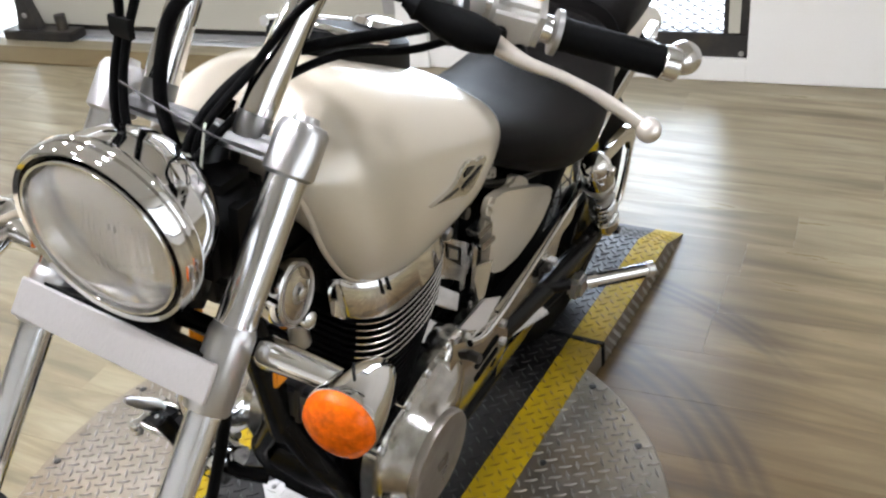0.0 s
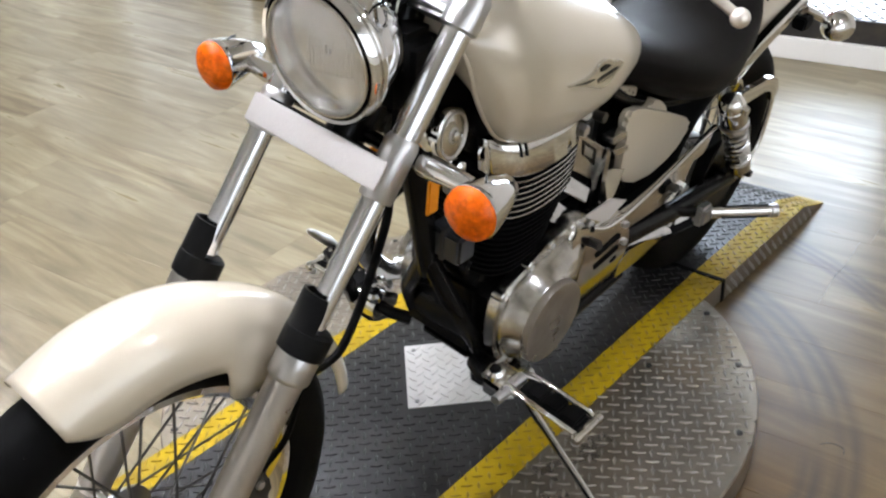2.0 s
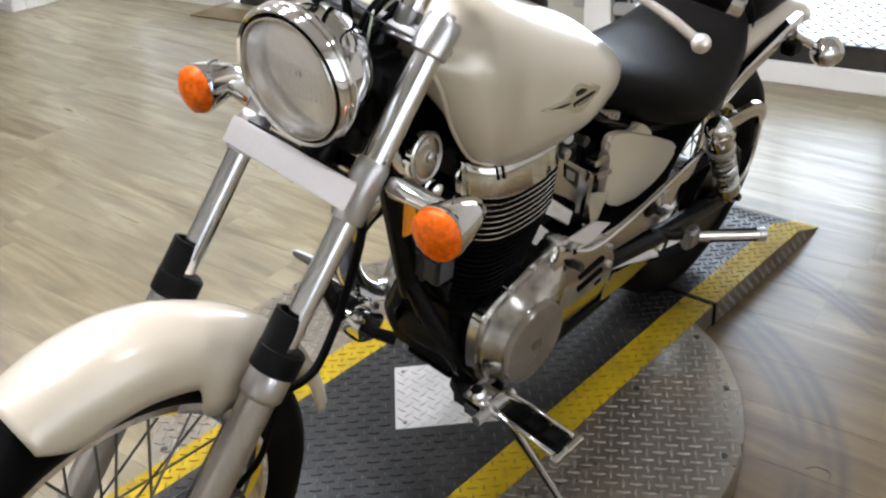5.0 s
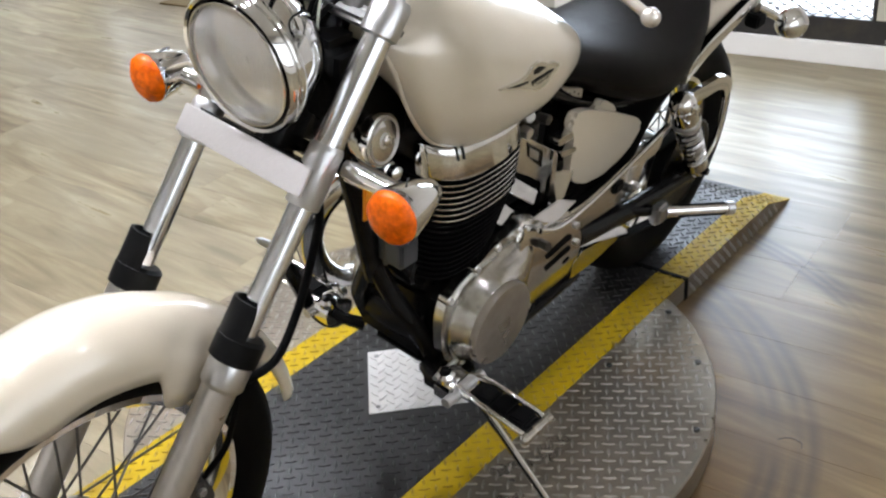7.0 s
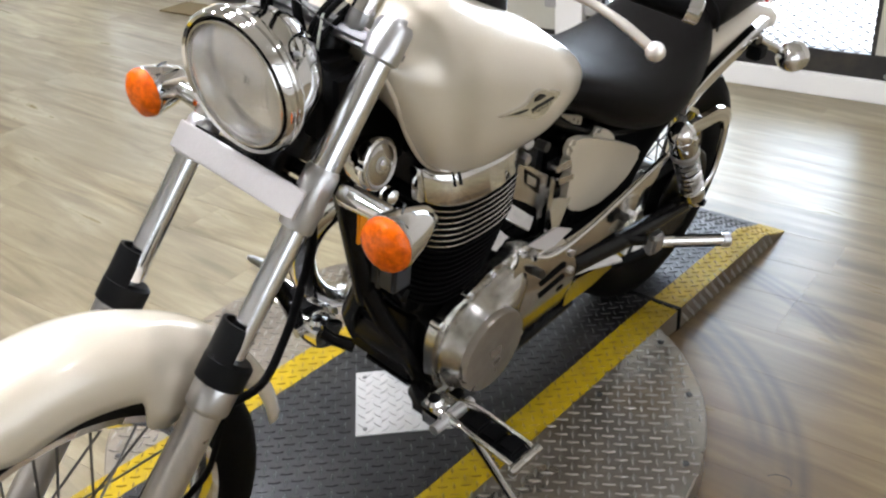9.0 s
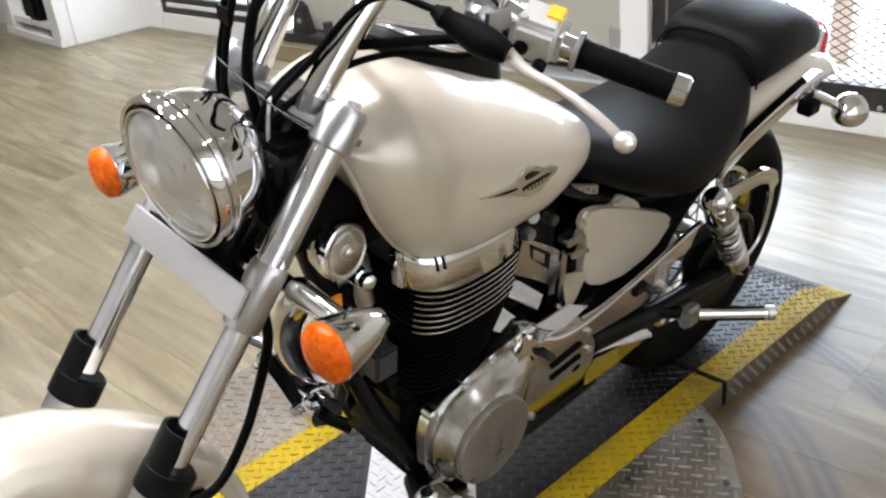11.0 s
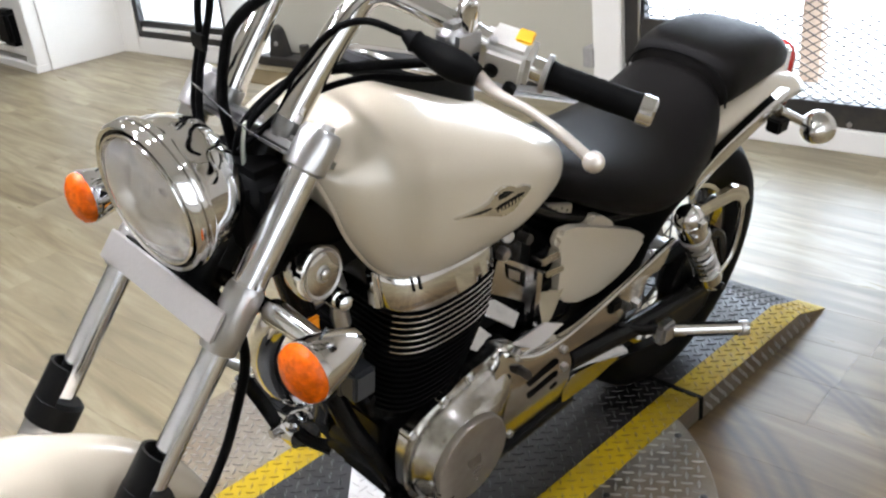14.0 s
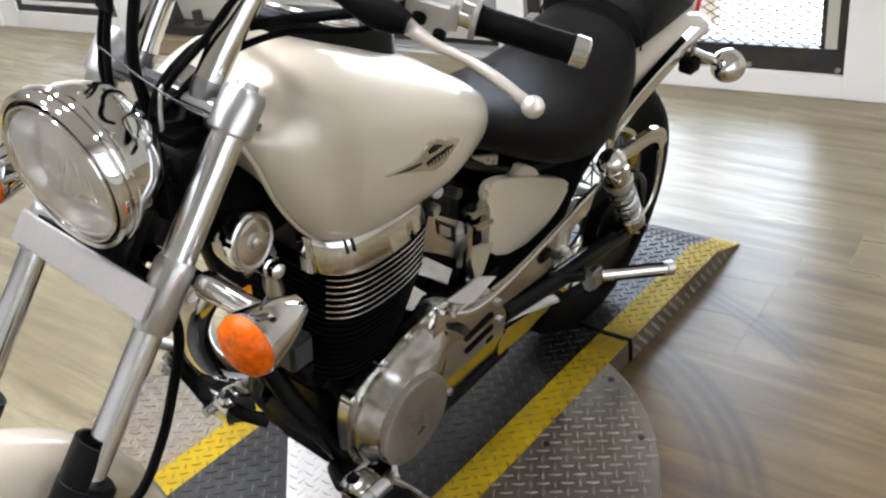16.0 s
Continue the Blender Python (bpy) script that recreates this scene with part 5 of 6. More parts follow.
def engine():
    e = part("engine_block", box((0.60, -0.105, 0.27), (0.855, 0.098, 0.47), 0.03, seg=3), BLACK, bike, "black engine crankcase")
    part("front_case", lathe([(0.05, -0.08), (0.06, -0.07), (0.064, 0), (0.06, 0.06), (0.05, 0.07)], (0.806, 0, 0.36), (0, 1, 0), 28), BLACK, e)
    part("sump", box((0.62, -0.085, 0.232), (0.835, 0.085, 0.30), 0.03, seg=3), BLACK, e)
    cb = part("connector_block", box((0.868, 0.0, 0.530), (0.915, 0.072, 0.586), 0.006), DARKGREY, e, "grey connector block")
    part("strap", box((0.866, 0.030, 0.528), (0.917, 0.040, 0.592), 0.002), FRAME, cb, "dark strap round the block")
    part("starter_motor", lathe([(0.03, -0.05), (0.036, -0.045), (0.036, 0.06), (0.03, 0.065)], (0.842, 0.0, 0.49), (0, 1, 0), 24), BLACK, e)
    part("gearbox", box((0.42, -0.10, 0.28), (0.62, 0.09, 0.47), 0.03, seg=3), BLACK, e)
    part("cylinder", turned(loft([round_square(0.672, 0.838, -0.075, 0.075, 0.45, 0.03), round_square(0.672, 0.838, -0.075, 0.075, 0.72, 0.03)]), TILT_CYL), BLACK, e, "black engine cylinder")
    for k in range(18):
        z = 0.677 - k * 0.0113
        low = max(0.0, k - 6) / 10
        x0, x1, hy = 0.632 + 0.036 * low, 0.864 - 0.004 * low, 0.101 - 0.012 * low
        f = part("fin", turned(loft([barrel(x0, x1, hy, z), barrel(x0, x1, hy, z + 0.0042)]), TILT_CYL), FIN, e)
        if k < 7:
            outer = barrel(x0 - 0.0006, x1 + 0.0006, hy + 0.0004, z + 0.0021)
            part("fin_edge", turned(tube(outer[1:22], 0.0011, 6), TILT_CYL), FINEDGE, f, "polished fin edge")
    hd = part("cylinder_head", turned(loft([round_square(0.652 - d, 0.858 + d, -0.096 - d, 0.080 + d, z, 0.03) for d, z in ((-0.004, 0.698), (0.002, 0.704), (0.002, 0.76), (-0.006, 0.785))]), TILT_CYL), BLACK, e, "black cylinder head")
    rings = []
    for k in range(31):
        u = 1 - (1 - k / 30) ** 1.25
        x = 0.634 + (0.874 - 0.634) * u
        out = bowed(u)
        zl = float(np.interp(x, (0.634, 0.72, 0.80, 0.872), (0.686, 0.689, 0.694, 0.706)))
        zh = float(np.interp(x, (0.634, 0.65, 0.75, 0.872), (0.728, 0.738, 0.750, 0.761)))
        rings.append([V(x, 0.070, zl), V(x, out + 0.003, zl), V(x, out + 0.0055, zl + 0.003), V(x, out - 0.002, zh - 0.014), V(x, out - 0.006, zh - 0.004), V(x, out - 0.012, zh), V(x, 0.060, zh)])
    hc = part("head_cover", loft(rings), CHROME, e, "polished chrome cylinder head cover", 50)
    part("head_tab", slab(rounded([(0.884, 0.711), (0.874, 0.706), (0.872, 0.762), (0.879, 0.764)], 0.002), 0.068, 0.082, 0.003, lift=lambda x, z: (0.72 - z) * 0.25), CHROME, hc, "bright corner tab")
    for x in (0.826, 0.837):
        y = bowed((x - 0.634) / 0.240)
        part("head_slot", tube([(x, y + 0.0012, 0.736), (x, y - 0.0045, 0.752), (x - 0.001, y - 0.011, 0.757)], 0.0022, 8), BLACK, hc, "dark slot in the head cover")
    part("rocker_cover", box((0.67, -0.07, 0.785), (0.83, 0.07, 0.815), 0.012, seg=3), BLACK, e)
    return e


eng = engine()


def crank_cover():
    """The polished left engine case: a round stator cover with the sprocket cover behind it."""
    c = V(0.745, 0, 0.373)
    base = rounded([(0.850, 0.340), (0.857, 0.40), (0.849, 0.445), (0.826, 0.468), (0.79, 0.478), (0.755, 0.490), (0.712, 0.508), (0.665, 0.508), (0.625, 0.520), (0.59, 0.512), (0.575, 0.47), (0.58, 0.40),
                    (0.60, 0.30), (0.65, 0.265), (0.70, 0.256), (0.765, 0.258), (0.812, 0.280), (0.838, 0.31)], 0.018)
    k = part("engine_cover", slab(base, 0.100, 0.120, 0.006, seg=3), CASE, bike, "polished cast aluminium engine cover", 45)
    part("case_body", slab([(0.71 + (x - 0.71) * 0.93, 0.38 + (z - 0.38) * 0.93) for x, z in base], 0.06, 0.1005, 0.004), BLACK, k, "black crankcase half")

    def drop(y, r, tip, tip_r, n=64):
        """A teardrop round the crank with its tip towards the sprocket."""
        pts = []
        for i in range(n):
            a = 2 * math.pi * i / n
            dx, dz = math.cos(a), math.sin(a)
            reach = max(((c.x, c.z, r), (tip[0], tip[1], tip_r)), key=lambda q: q[0] * dx + q[1] * dz + q[2])
            pts.append(V(reach[0] + reach[2] * dx, y, reach[1] + reach[2] * dz))
        return pts

    hump = [drop(0.116, 0.1025, (0.628, 0.452), 0.040), drop(0.128, 0.1015, (0.630, 0.450), 0.038), drop(0.134, 0.0985, (0.634, 0.446), 0.034), drop(0.142, 0.0945, (0.642, 0.438), 0.030), drop(0.150, 0.0905, (0.656, 0.430), 0.026),
            drop(0.157, 0.0875, (0.676, 0.418), 0.022), drop(0.162, 0.0860, (0.70, 0.40), 0.02), drop(0.164, 0.0850, (0.72, 0.385), 0.02)]
    part("generator_housing", loft(hump), CASE, k, "polished swelling case behind the round cover", 60)
    part("stator_disc", lathe([(0.0848, 0.158), (0.0845, 0.172), (0.0820, 0.1770), (0.076, 0.1790), (0.04, 0.1800), (0.0, 0.1805)], c, (0, 1, 0), 56), CASE_DISC, k, "round machined generator cover")
    mark = slab(rounded([(0.729, 0.360), (0.759, 0.363), (0.766, 0.385), (0.731, 0.387)], 0.006), 0.1795, 0.1813, 0.0008)
    part("cast_mark", mark, CASE, k, "worn cast marking")
    for x, z in ((0.838, 0.452), (0.765, 0.481), (0.705, 0.497), (0.640, 0.503), (0.834, 0.352), (0.79, 0.277), (0.70, 0.268), (0.62, 0.288)):
        part("screw_post", lathe([(0.0105, -0.016), (0.0105, 0.004), (0.0085, 0.006)], (x, 0.118, z), (0, 1, 0), 14), CASE, k)
        part("screw", bolt((x, 0.124, z), (0, 1, 0), 0.0060, 0.003), SATIN, k)
    outline = rounded([(0.655, 0.505), (0.615, 0.518), (0.585, 0.500), (0.545, 0.480), (0.472, 0.470), (0.458, 0.43), (0.440, 0.40), (0.434, 0.350), (0.424, 0.300), (0.44, 0.280), (0.50, 0.266), (0.59, 0.270), (0.645, 0.30), (0.665, 0.38)], 0.016)
    lean = lambda x, z: 0.30 * (z - 0.30) - 1.35 * (z - 0.30) ** 2 - 0.016
    sc = part("sprocket_cover", bent_plate(outline, 0.09, 0.143, 0.008, lean), MIRROR_CASE, bike, "mirror-polished sprocket cover with black slots", 45)
    for slot in ([(0.566, 0.407), (0.575, 0.421), (0.497, 0.432), (0.486, 0.427), (0.484, 0.416)],
                 [(0.562, 0.375), (0.57, 0.391), (0.492, 0.4), (0.483, 0.397), (0.48, 0.385)],
                 [(0.493, 0.353), (0.493, 0.362), (0.48, 0.365), (0.474, 0.363), (0.476, 0.355)]):
        part("slot", slab(rounded(slot, 0.002), 0.1415, 0.1445, 0.0004, lift=lean), FIN, sc, "black vent slot")
    for x, z in ((0.600, 0.500), (0.470, 0.440), (0.462, 0.395), (0.585, 0.290)):
        part("screw", bolt((x, 0.143 + lean(x, z), z), (0, 1, 0), 0.008, 0.006), SATIN, sc)
    part("clip", slab(rounded([(0.603, 0.472), (0.588, 0.468), (0.578, 0.448), (0.590, 0.444), (0.602, 0.456)], 0.003), 0.140, 0.158, 0.002), FRAME, sc, "dark cable clip")
    return k


MIRROR_CASE = mat("mirror_polished_case", (0.68, 0.66, 0.63), 0.13, 1.0, rough_var=0.04, dirt=(0.46, 0.44, 0.41), dirt_amount=0.3, dirt_scale=20)
CASE_DISC = mat("machined_disc", (0.36, 0.325, 0.285), 0.34, 0.85, grain=0.25, scale=50, bump=0.06, dirt=(0.25, 0.22, 0.18), dirt_amount=0.4, dirt_scale=16, rough_var=0.1)
crank_cover()


def belt_guard():
    g = part("belt_guard", bent_plate(rounded([(0.505, 0.462), (0.42, 0.458), (0.35, 0.465), (0.25, 0.482), (0.15, 0.502), (0.105, 0.512), (0.137, 0.463), (0.190, 0.462), (0.203, 0.417), (0.213, 0.389), (0.240, 0.412), (0.262, 0.391), (0.335, 0.394), (0.42, 0.402), (0.49, 0.41)], 0.006), 0.122, 0.132, 0.003, lambda x, z: 0.05 * (z - 0.43) - 1.2 * (z - 0.43) ** 2), MIRROR_CASE, bike, "polished belt guard plate")
    part("top_rail", tube(smooth_line([(0.612, 0.146, 0.500), (0.560, 0.146, 0.476), (0.49, 0.140, 0.462), (0.40, 0.134, 0.462), (0.30, 0.131, 0.476), (0.20, 0.130, 0.496), (0.105, 0.129, 0.516)], 4), 0.0062, 10), CHROME, g, "bright rolled edge")
    part("clip", box((0.283, 0.129, 0.436), (0.318, 0.140, 0.462), 0.004), MATTE, g, "black rubber grommet")
    part("clip", lathe([(0.010, 0), (0.010, 0.012), (0.006, 0.016)], (0.262, 0.131, 0.430), (0, 1, 0), 14), FRAME, g)
    part("bolt", bolt((0.215, 0.131, 0.412), (0, 1, 0), 0.010, 0.010), SATIN, g)
    part("lower_strip", slab(rounded([(0.44, 0.315), (0.42, 0.345), (0.233, 0.305), (0.240, 0.270), (0.262, 0.272), (0.30, 0.260), (0.34, 0.258), (0.421, 0.263)], 0.008), 0.132, 0.138, 0.002, lift=lambda x, z: (z - 0.34) * 0.20), MIRROR_CASE, g, "mirror-bright lower guard")
    part("lower_lip", slab(rounded([(0.44, 0.348), (0.41, 0.362), (0.245, 0.322), (0.240, 0.308), (0.40, 0.338)], 0.004), 0.112, 0.122, 0.003, lift=lambda x, z: (0.34 - z) * 0.9), POLISHED, g, "bright bent lip")
    return g


belt_guard()
part("drive_belt", loft([[p + V(0, 0.085, 0), p + V(0, 0.108, 0), p + V(0, 0.108, 0) + d, p + V(0, 0.085, 0) + d] for p, d in
     [(V(0.52, 0, 0.425), V(0, 0, 0.006)), (V(-0.07, 0, 0.428), V(0, 0, 0.006)), (V(-0.15, 0, 0.40), V(-0.004, 0, 0.004)), (V(-0.198, 0, 0.31), V(-0.006, 0, 0)), (V(-0.15, 0, 0.21), V(-0.004, 0, -0.004)), (V(-0.06, 0, 0.182), V(0, 0, -0.006)), (V(0.52, 0, 0.315), V(0, 0, -0.006))]]), RUBBER, bike, "black toothed drive belt")
for s in (1, -1):
    sw = part("swingarm", tube([(0.42, s * 0.115, 0.37), (0.2, s * 0.122, 0.335), (-0.10, s * 0.122, 0.305)], [0.024, 0.022, 0.02], 14), BLACK, bike, "black tubular swingarm")
    part("axle_plate", slab(rounded([(-0.02, 0.335), (-0.13, 0.33), (-0.14, 0.30), (-0.12, 0.28), (-0.02, 0.285)], 0.012), s * 0.112, s * 0.134, 0.003), BLACK, sw)
    part("axle_nut", lathe([(0.02, 0), (0.02, 0.008), (0.013, 0.010), (0.013, 0.022)], AR + V(0, s * 0.134, 0), (0, s, 0), 6), SATIN, sw)


def shock(s):
    top, bot = V(0.100, s * 0.150, 0.574), V(-0.062, s * 0.150, 0.345)
    d = (bot - top).normalized()
    L = (bot - top).length
    h = part("shock_absorber", tube([top + d * k for k in (-0.012, 0.0, 0.05, 0.056)], [0.018, 0.030, 0.0325, 0.030], 24), CHROME, bike, "chrome rear shock absorber")
    dome = bmesh.new()
    bmesh.ops.create_uvsphere(dome, u_segments=22, v_segments=12, radius=0.029)
    part("dome", turned(dome, Matrix.Translation(top - d * 0.002)), CHROME, h, "domed chrome cap")
    part("collar", tube([top + d * k for k in (0.058, 0.060, 0.070, 0.072)], [0.027, 0.033, 0.033, 0.027], 24), SATIN, h)
    part("damper", tube([top + d * 0.05, bot - d * 0.02], 0.0195, 16), BLACK, h)
    u, v, w = basis(d)
    coil = [top + d * (0.076 + (L - 0.138) * k / 160) + (u * math.cos(2 * math.pi * k * 6.5 / 160) + v * math.sin(2 * math.pi * k * 6.5 / 160)) * 0.0245 for k in range(161)]
    part("spring", tube(coil, 0.0054, 8), SATIN, h, "chrome coil spring")
    part("lower_sleeve", tube([bot - d * 0.062, bot - d * 0.058, bot - d * 0.02, bot - d * 0.015], [0.024, 0.031, 0.029, 0.02], 24), CHROME, h)
    part("eye", lathe([(0.017, -0.016), (0.019, -0.012), (0.019, 0.012), (0.017, 0.016)], bot, (0, 1, 0), 20), CHROME, h)
    part("eye_bolt", bolt(bot + V(0, s * 0.016, 0), (0, s, 0), 0.011, 0.016), BLACK, h)
    part("top_nut", bolt(top + V(0, s * 0.026, 0), (0, s, 0), 0.012, 0.012), CHROME, h)
    loop = smooth_line([(0.075, s * 0.149, 0.577), (-0.02, s * 0.148, 0.570), (-0.080, s * 0.147, 0.564), (-0.122, s * 0.146, 0.546), (-0.144, s * 0.146, 0.515)], 4)
    part("guard_loop", tube(loop, 0.01, 8, flat=(0.016, 0.034)), CHROME, h, "chrome saddlebag guard loop")
    loop_end = smooth_line([(-0.140, s * 0.146, 0.522), (-0.151, s * 0.146, 0.480), (-0.154, s * 0.146, 0.420), (-0.142, s * 0.146, 0.372), (-0.09, s * 0.148, 0.345)], 4)
    part("loop_rod", tube(loop_end, 0.0065, 10), CHROME, h, "thin chrome loop end")
    return h


for s in (1, -1):
    shock(s)


# ---- frame and foot controls ----
ft = part("down_tube", tube(smooth_line([(1.005, 0, 0.86), (0.978, 0, 0.78), (0.954, 0, 0.693), (0.930, 0, 0.60), (0.906, 0, 0.505), (0.898, 0, 0.480)], 4), 0.0215, 16), BLACK, bike, "single black enamelled down tube")
for s in (1, -1):
    part("cradle_tube", tube(smooth_line([(0.908, s * 0.004, 0.512), (0.892, s * 0.036, 0.445), (0.870, s * 0.066, 0.385), (0.822, s * 0.078, 0.290), (0.775, s * 0.086, 0.248), (0.70, s * 0.092, 0.236), (0.60, s * 0.10, 0.232), (0.38, s * 0.105, 0.25)], 4), 0.0175, 14), BLACK, ft, "black cradle tube")
part("cradle_lug", box((0.79, 0.072, 0.222), (0.845, 0.108, 0.252), 0.006), BLACK, ft)
part("backbone", tube(smooth_line([(1.0, 0, 0.93), (0.8, 0, 0.83), (0.5, 0, 0.74), (0.3, 0, 0.64), (0.12, 0, 0.6)], 4), 0.025, 14), BLACK, bike, "black frame backbone")
for s in (1, -1):
    part("seat_rail", tube(smooth_line([(0.5, s * 0.06, 0.72), (0.4, s * 0.055, 0.66), (0.25, s * 0.06, 0.60), (0.08, s * 0.10, 0.60), (-0.1, s * 0.10, 0.64)], 4), 0.013, 12), BLACK, bike, "black frame rail")
part("battery_box", box((0.23, -0.07, 0.42), (0.42, 0.055, 0.63), 0.012), BLACK, bike, "black battery box")
part("carburettor", box((0.50, -0.06, 0.60), (0.64, 0.06, 0.71), 0.02, seg=3), BLACK, bike, "black carburettor body")
part("idle_knob", tube([(0.53, 0.06, 0.675), (0.53, 0.085, 0.677)], [0.009, 0.010], 14), FRAME, bike)
# Black block put behind the cylinder in place of the gap's deep shade.
part("engine_shade", box((0.455, -0.05, 0.47), (0.66, 0.045, 0.66), 0.02, seg=3), MATTE, bike, "black block filling the shaded gap behind the cylinder")
ex = part("engine_bracket", slab(rounded([(0.597, 0.669), (0.502, 0.602), (0.494, 0.590), (0.490, 0.474), (0.505, 0.482), (0.512, 0.530), (0.560, 0.565), (0.614, 0.600)], 0.004), 0.066, 0.074, 0.002), POLISHED, bike, "polished engine mount bracket")
part("window_frame", slab(rounded([(0.578, 0.646), (0.521, 0.603), (0.519, 0.566), (0.570, 0.612)], 0.003), 0.0735, 0.0760, 0.0005), BLACK, ex, "black window frame")
part("window_pane", slab(rounded([(0.570, 0.632), (0.538, 0.608), (0.537, 0.590), (0.568, 0.612)], 0.002), 0.0755, 0.0770, 0.0004), SATIN, ex)
part("edge_strip", slab(rounded([(0.506, 0.605), (0.490, 0.592), (0.486, 0.472), (0.500, 0.478)], 0.002), 0.070, 0.090, 0.002), POLISHED, ex, "bright bent bracket edge")
part("folded_plate", slab(rounded([(0.492, 0.548), (0.420, 0.526), (0.465, 0.487), (0.492, 0.474)], 0.003), 0.078, 0.084, 0.002, lift=lambda x, z: (0.55 - z) * 0.30), POLISHED, ex, "polished folded plate")
part("flange", slab(rounded([(0.503, 0.628), (0.452, 0.626), (0.447, 0.609), (0.496, 0.610)], 0.003), 0.072, 0.094, 0.003), POLISHED, ex, "bent bracket flange")
part("flange", slab(rounded([(0.492, 0.598), (0.436, 0.588), (0.432, 0.575), (0.482, 0.580)], 0.003), 0.078, 0.096, 0.003), POLISHED, ex, "bent bracket flange")
part("cross_plate", sheet([(0.590, 0.054, 0.573), (0.545, 0.091, 0.533), (0.572, 0.102, 0.519), (0.620, 0.070, 0.556)], 0.006), POLISHED, ex, "polished cross plate facing up")
part("cross_plate", sheet([(0.628, 0.065, 0.537), (0.590, 0.107, 0.490), (0.638, 0.103, 0.494), (0.671, 0.084, 0.516)], 0.006), POLISHED, ex, "polished cross plate facing up")
part("bolt", bolt((0.590, 0.070, 0.672), (0, 1, 0), 0.013, 0.016), SATIN, ex)
part("hose_clip", lathe([(0.010, -0.008), (0.012, -0.005), (0.012, 0.005), (0.010, 0.008)], (0.565, 0.062, 0.690), (0.4, 0.8, 0.2), 18), SATIN, ex, "steel hose clip")
part("cover_plate", sheet([(0.591, 0.119, 0.507), (0.504, 0.118, 0.507), (0.462, 0.133, 0.491), (0.534, 0.139, 0.485), (0.602, 0.138, 0.486), (0.621, 0.120, 0.506)], 0.010), ALU, ex, "satin alloy joint plate")
part("inner_frame_plate", slab(rounded([(0.46, 0.56), (0.38, 0.50), (0.36, 0.44), (0.46, 0.42), (0.52, 0.48)], 0.012), 0.06, 0.075, 0.003), BLACK, bike, "black pivot plate")
part("reflector", box((0.972, 0.060, 0.672), (0.998, 0.067, 0.735), 0.003), REFLECTOR, bike, "amber side reflector")
part("reflector", box((0.972, -0.067, 0.672), (0.998, -0.060, 0.735), 0.003), REFLECTOR, bike, "amber side reflector")
part("signal_bracket", tube([(1.095, -0.13, 0.838), (1.095, 0.13, 0.838)], 0.011, 12), BLACK, bike)


def exhaust():
    line = smooth_line([(0.84, -0.04, 0.672), (0.900, -0.050, 0.668), (0.944, -0.082, 0.62), (0.944, -0.118, 0.53), (0.895, -0.148, 0.42), (0.80, -0.175, 0.33), (0.62, -0.18, 0.285), (0.45, -0.185, 0.275)], 5)
    e = part("exhaust_pipe", tube(line, 0.0260, 18), CHROME, bike, "chrome exhaust pipe")
    part("muffler", tube([(0.48, -0.188, 0.277), (0.43, -0.19, 0.275), (0.0, -0.20, 0.29), (-0.36, -0.21, 0.315), (-0.40, -0.21, 0.318)], [0.024, 0.043, 0.045, 0.045, 0.034], 24), CHROME, e, "chrome muffler")
    part("port_flange", lathe([(0.036, 0), (0.036, 0.010), (0.028, 0.014)], (0.85, -0.042, 0.672), (1, -0.2, 0), 24), SATIN, e)
    return e


exhaust()
ac = part("right_case", lathe([(0.10, 0.10), (0.105, 0.12), (0.095, 0.14), (0.05, 0.146)], (0.73, 0, 0.375), (0, -1, 0), 36), CASE, bike, "polished right engine case")
part("air_cleaner", lathe([(0.07, 0.08), (0.078, 0.09), (0.075, 0.13), (0.05, 0.142), (0.0, 0.145)], (0.56, 0, 0.66), (0, -1, 0), 32), CHROME, bike, "round chrome air cleaner")


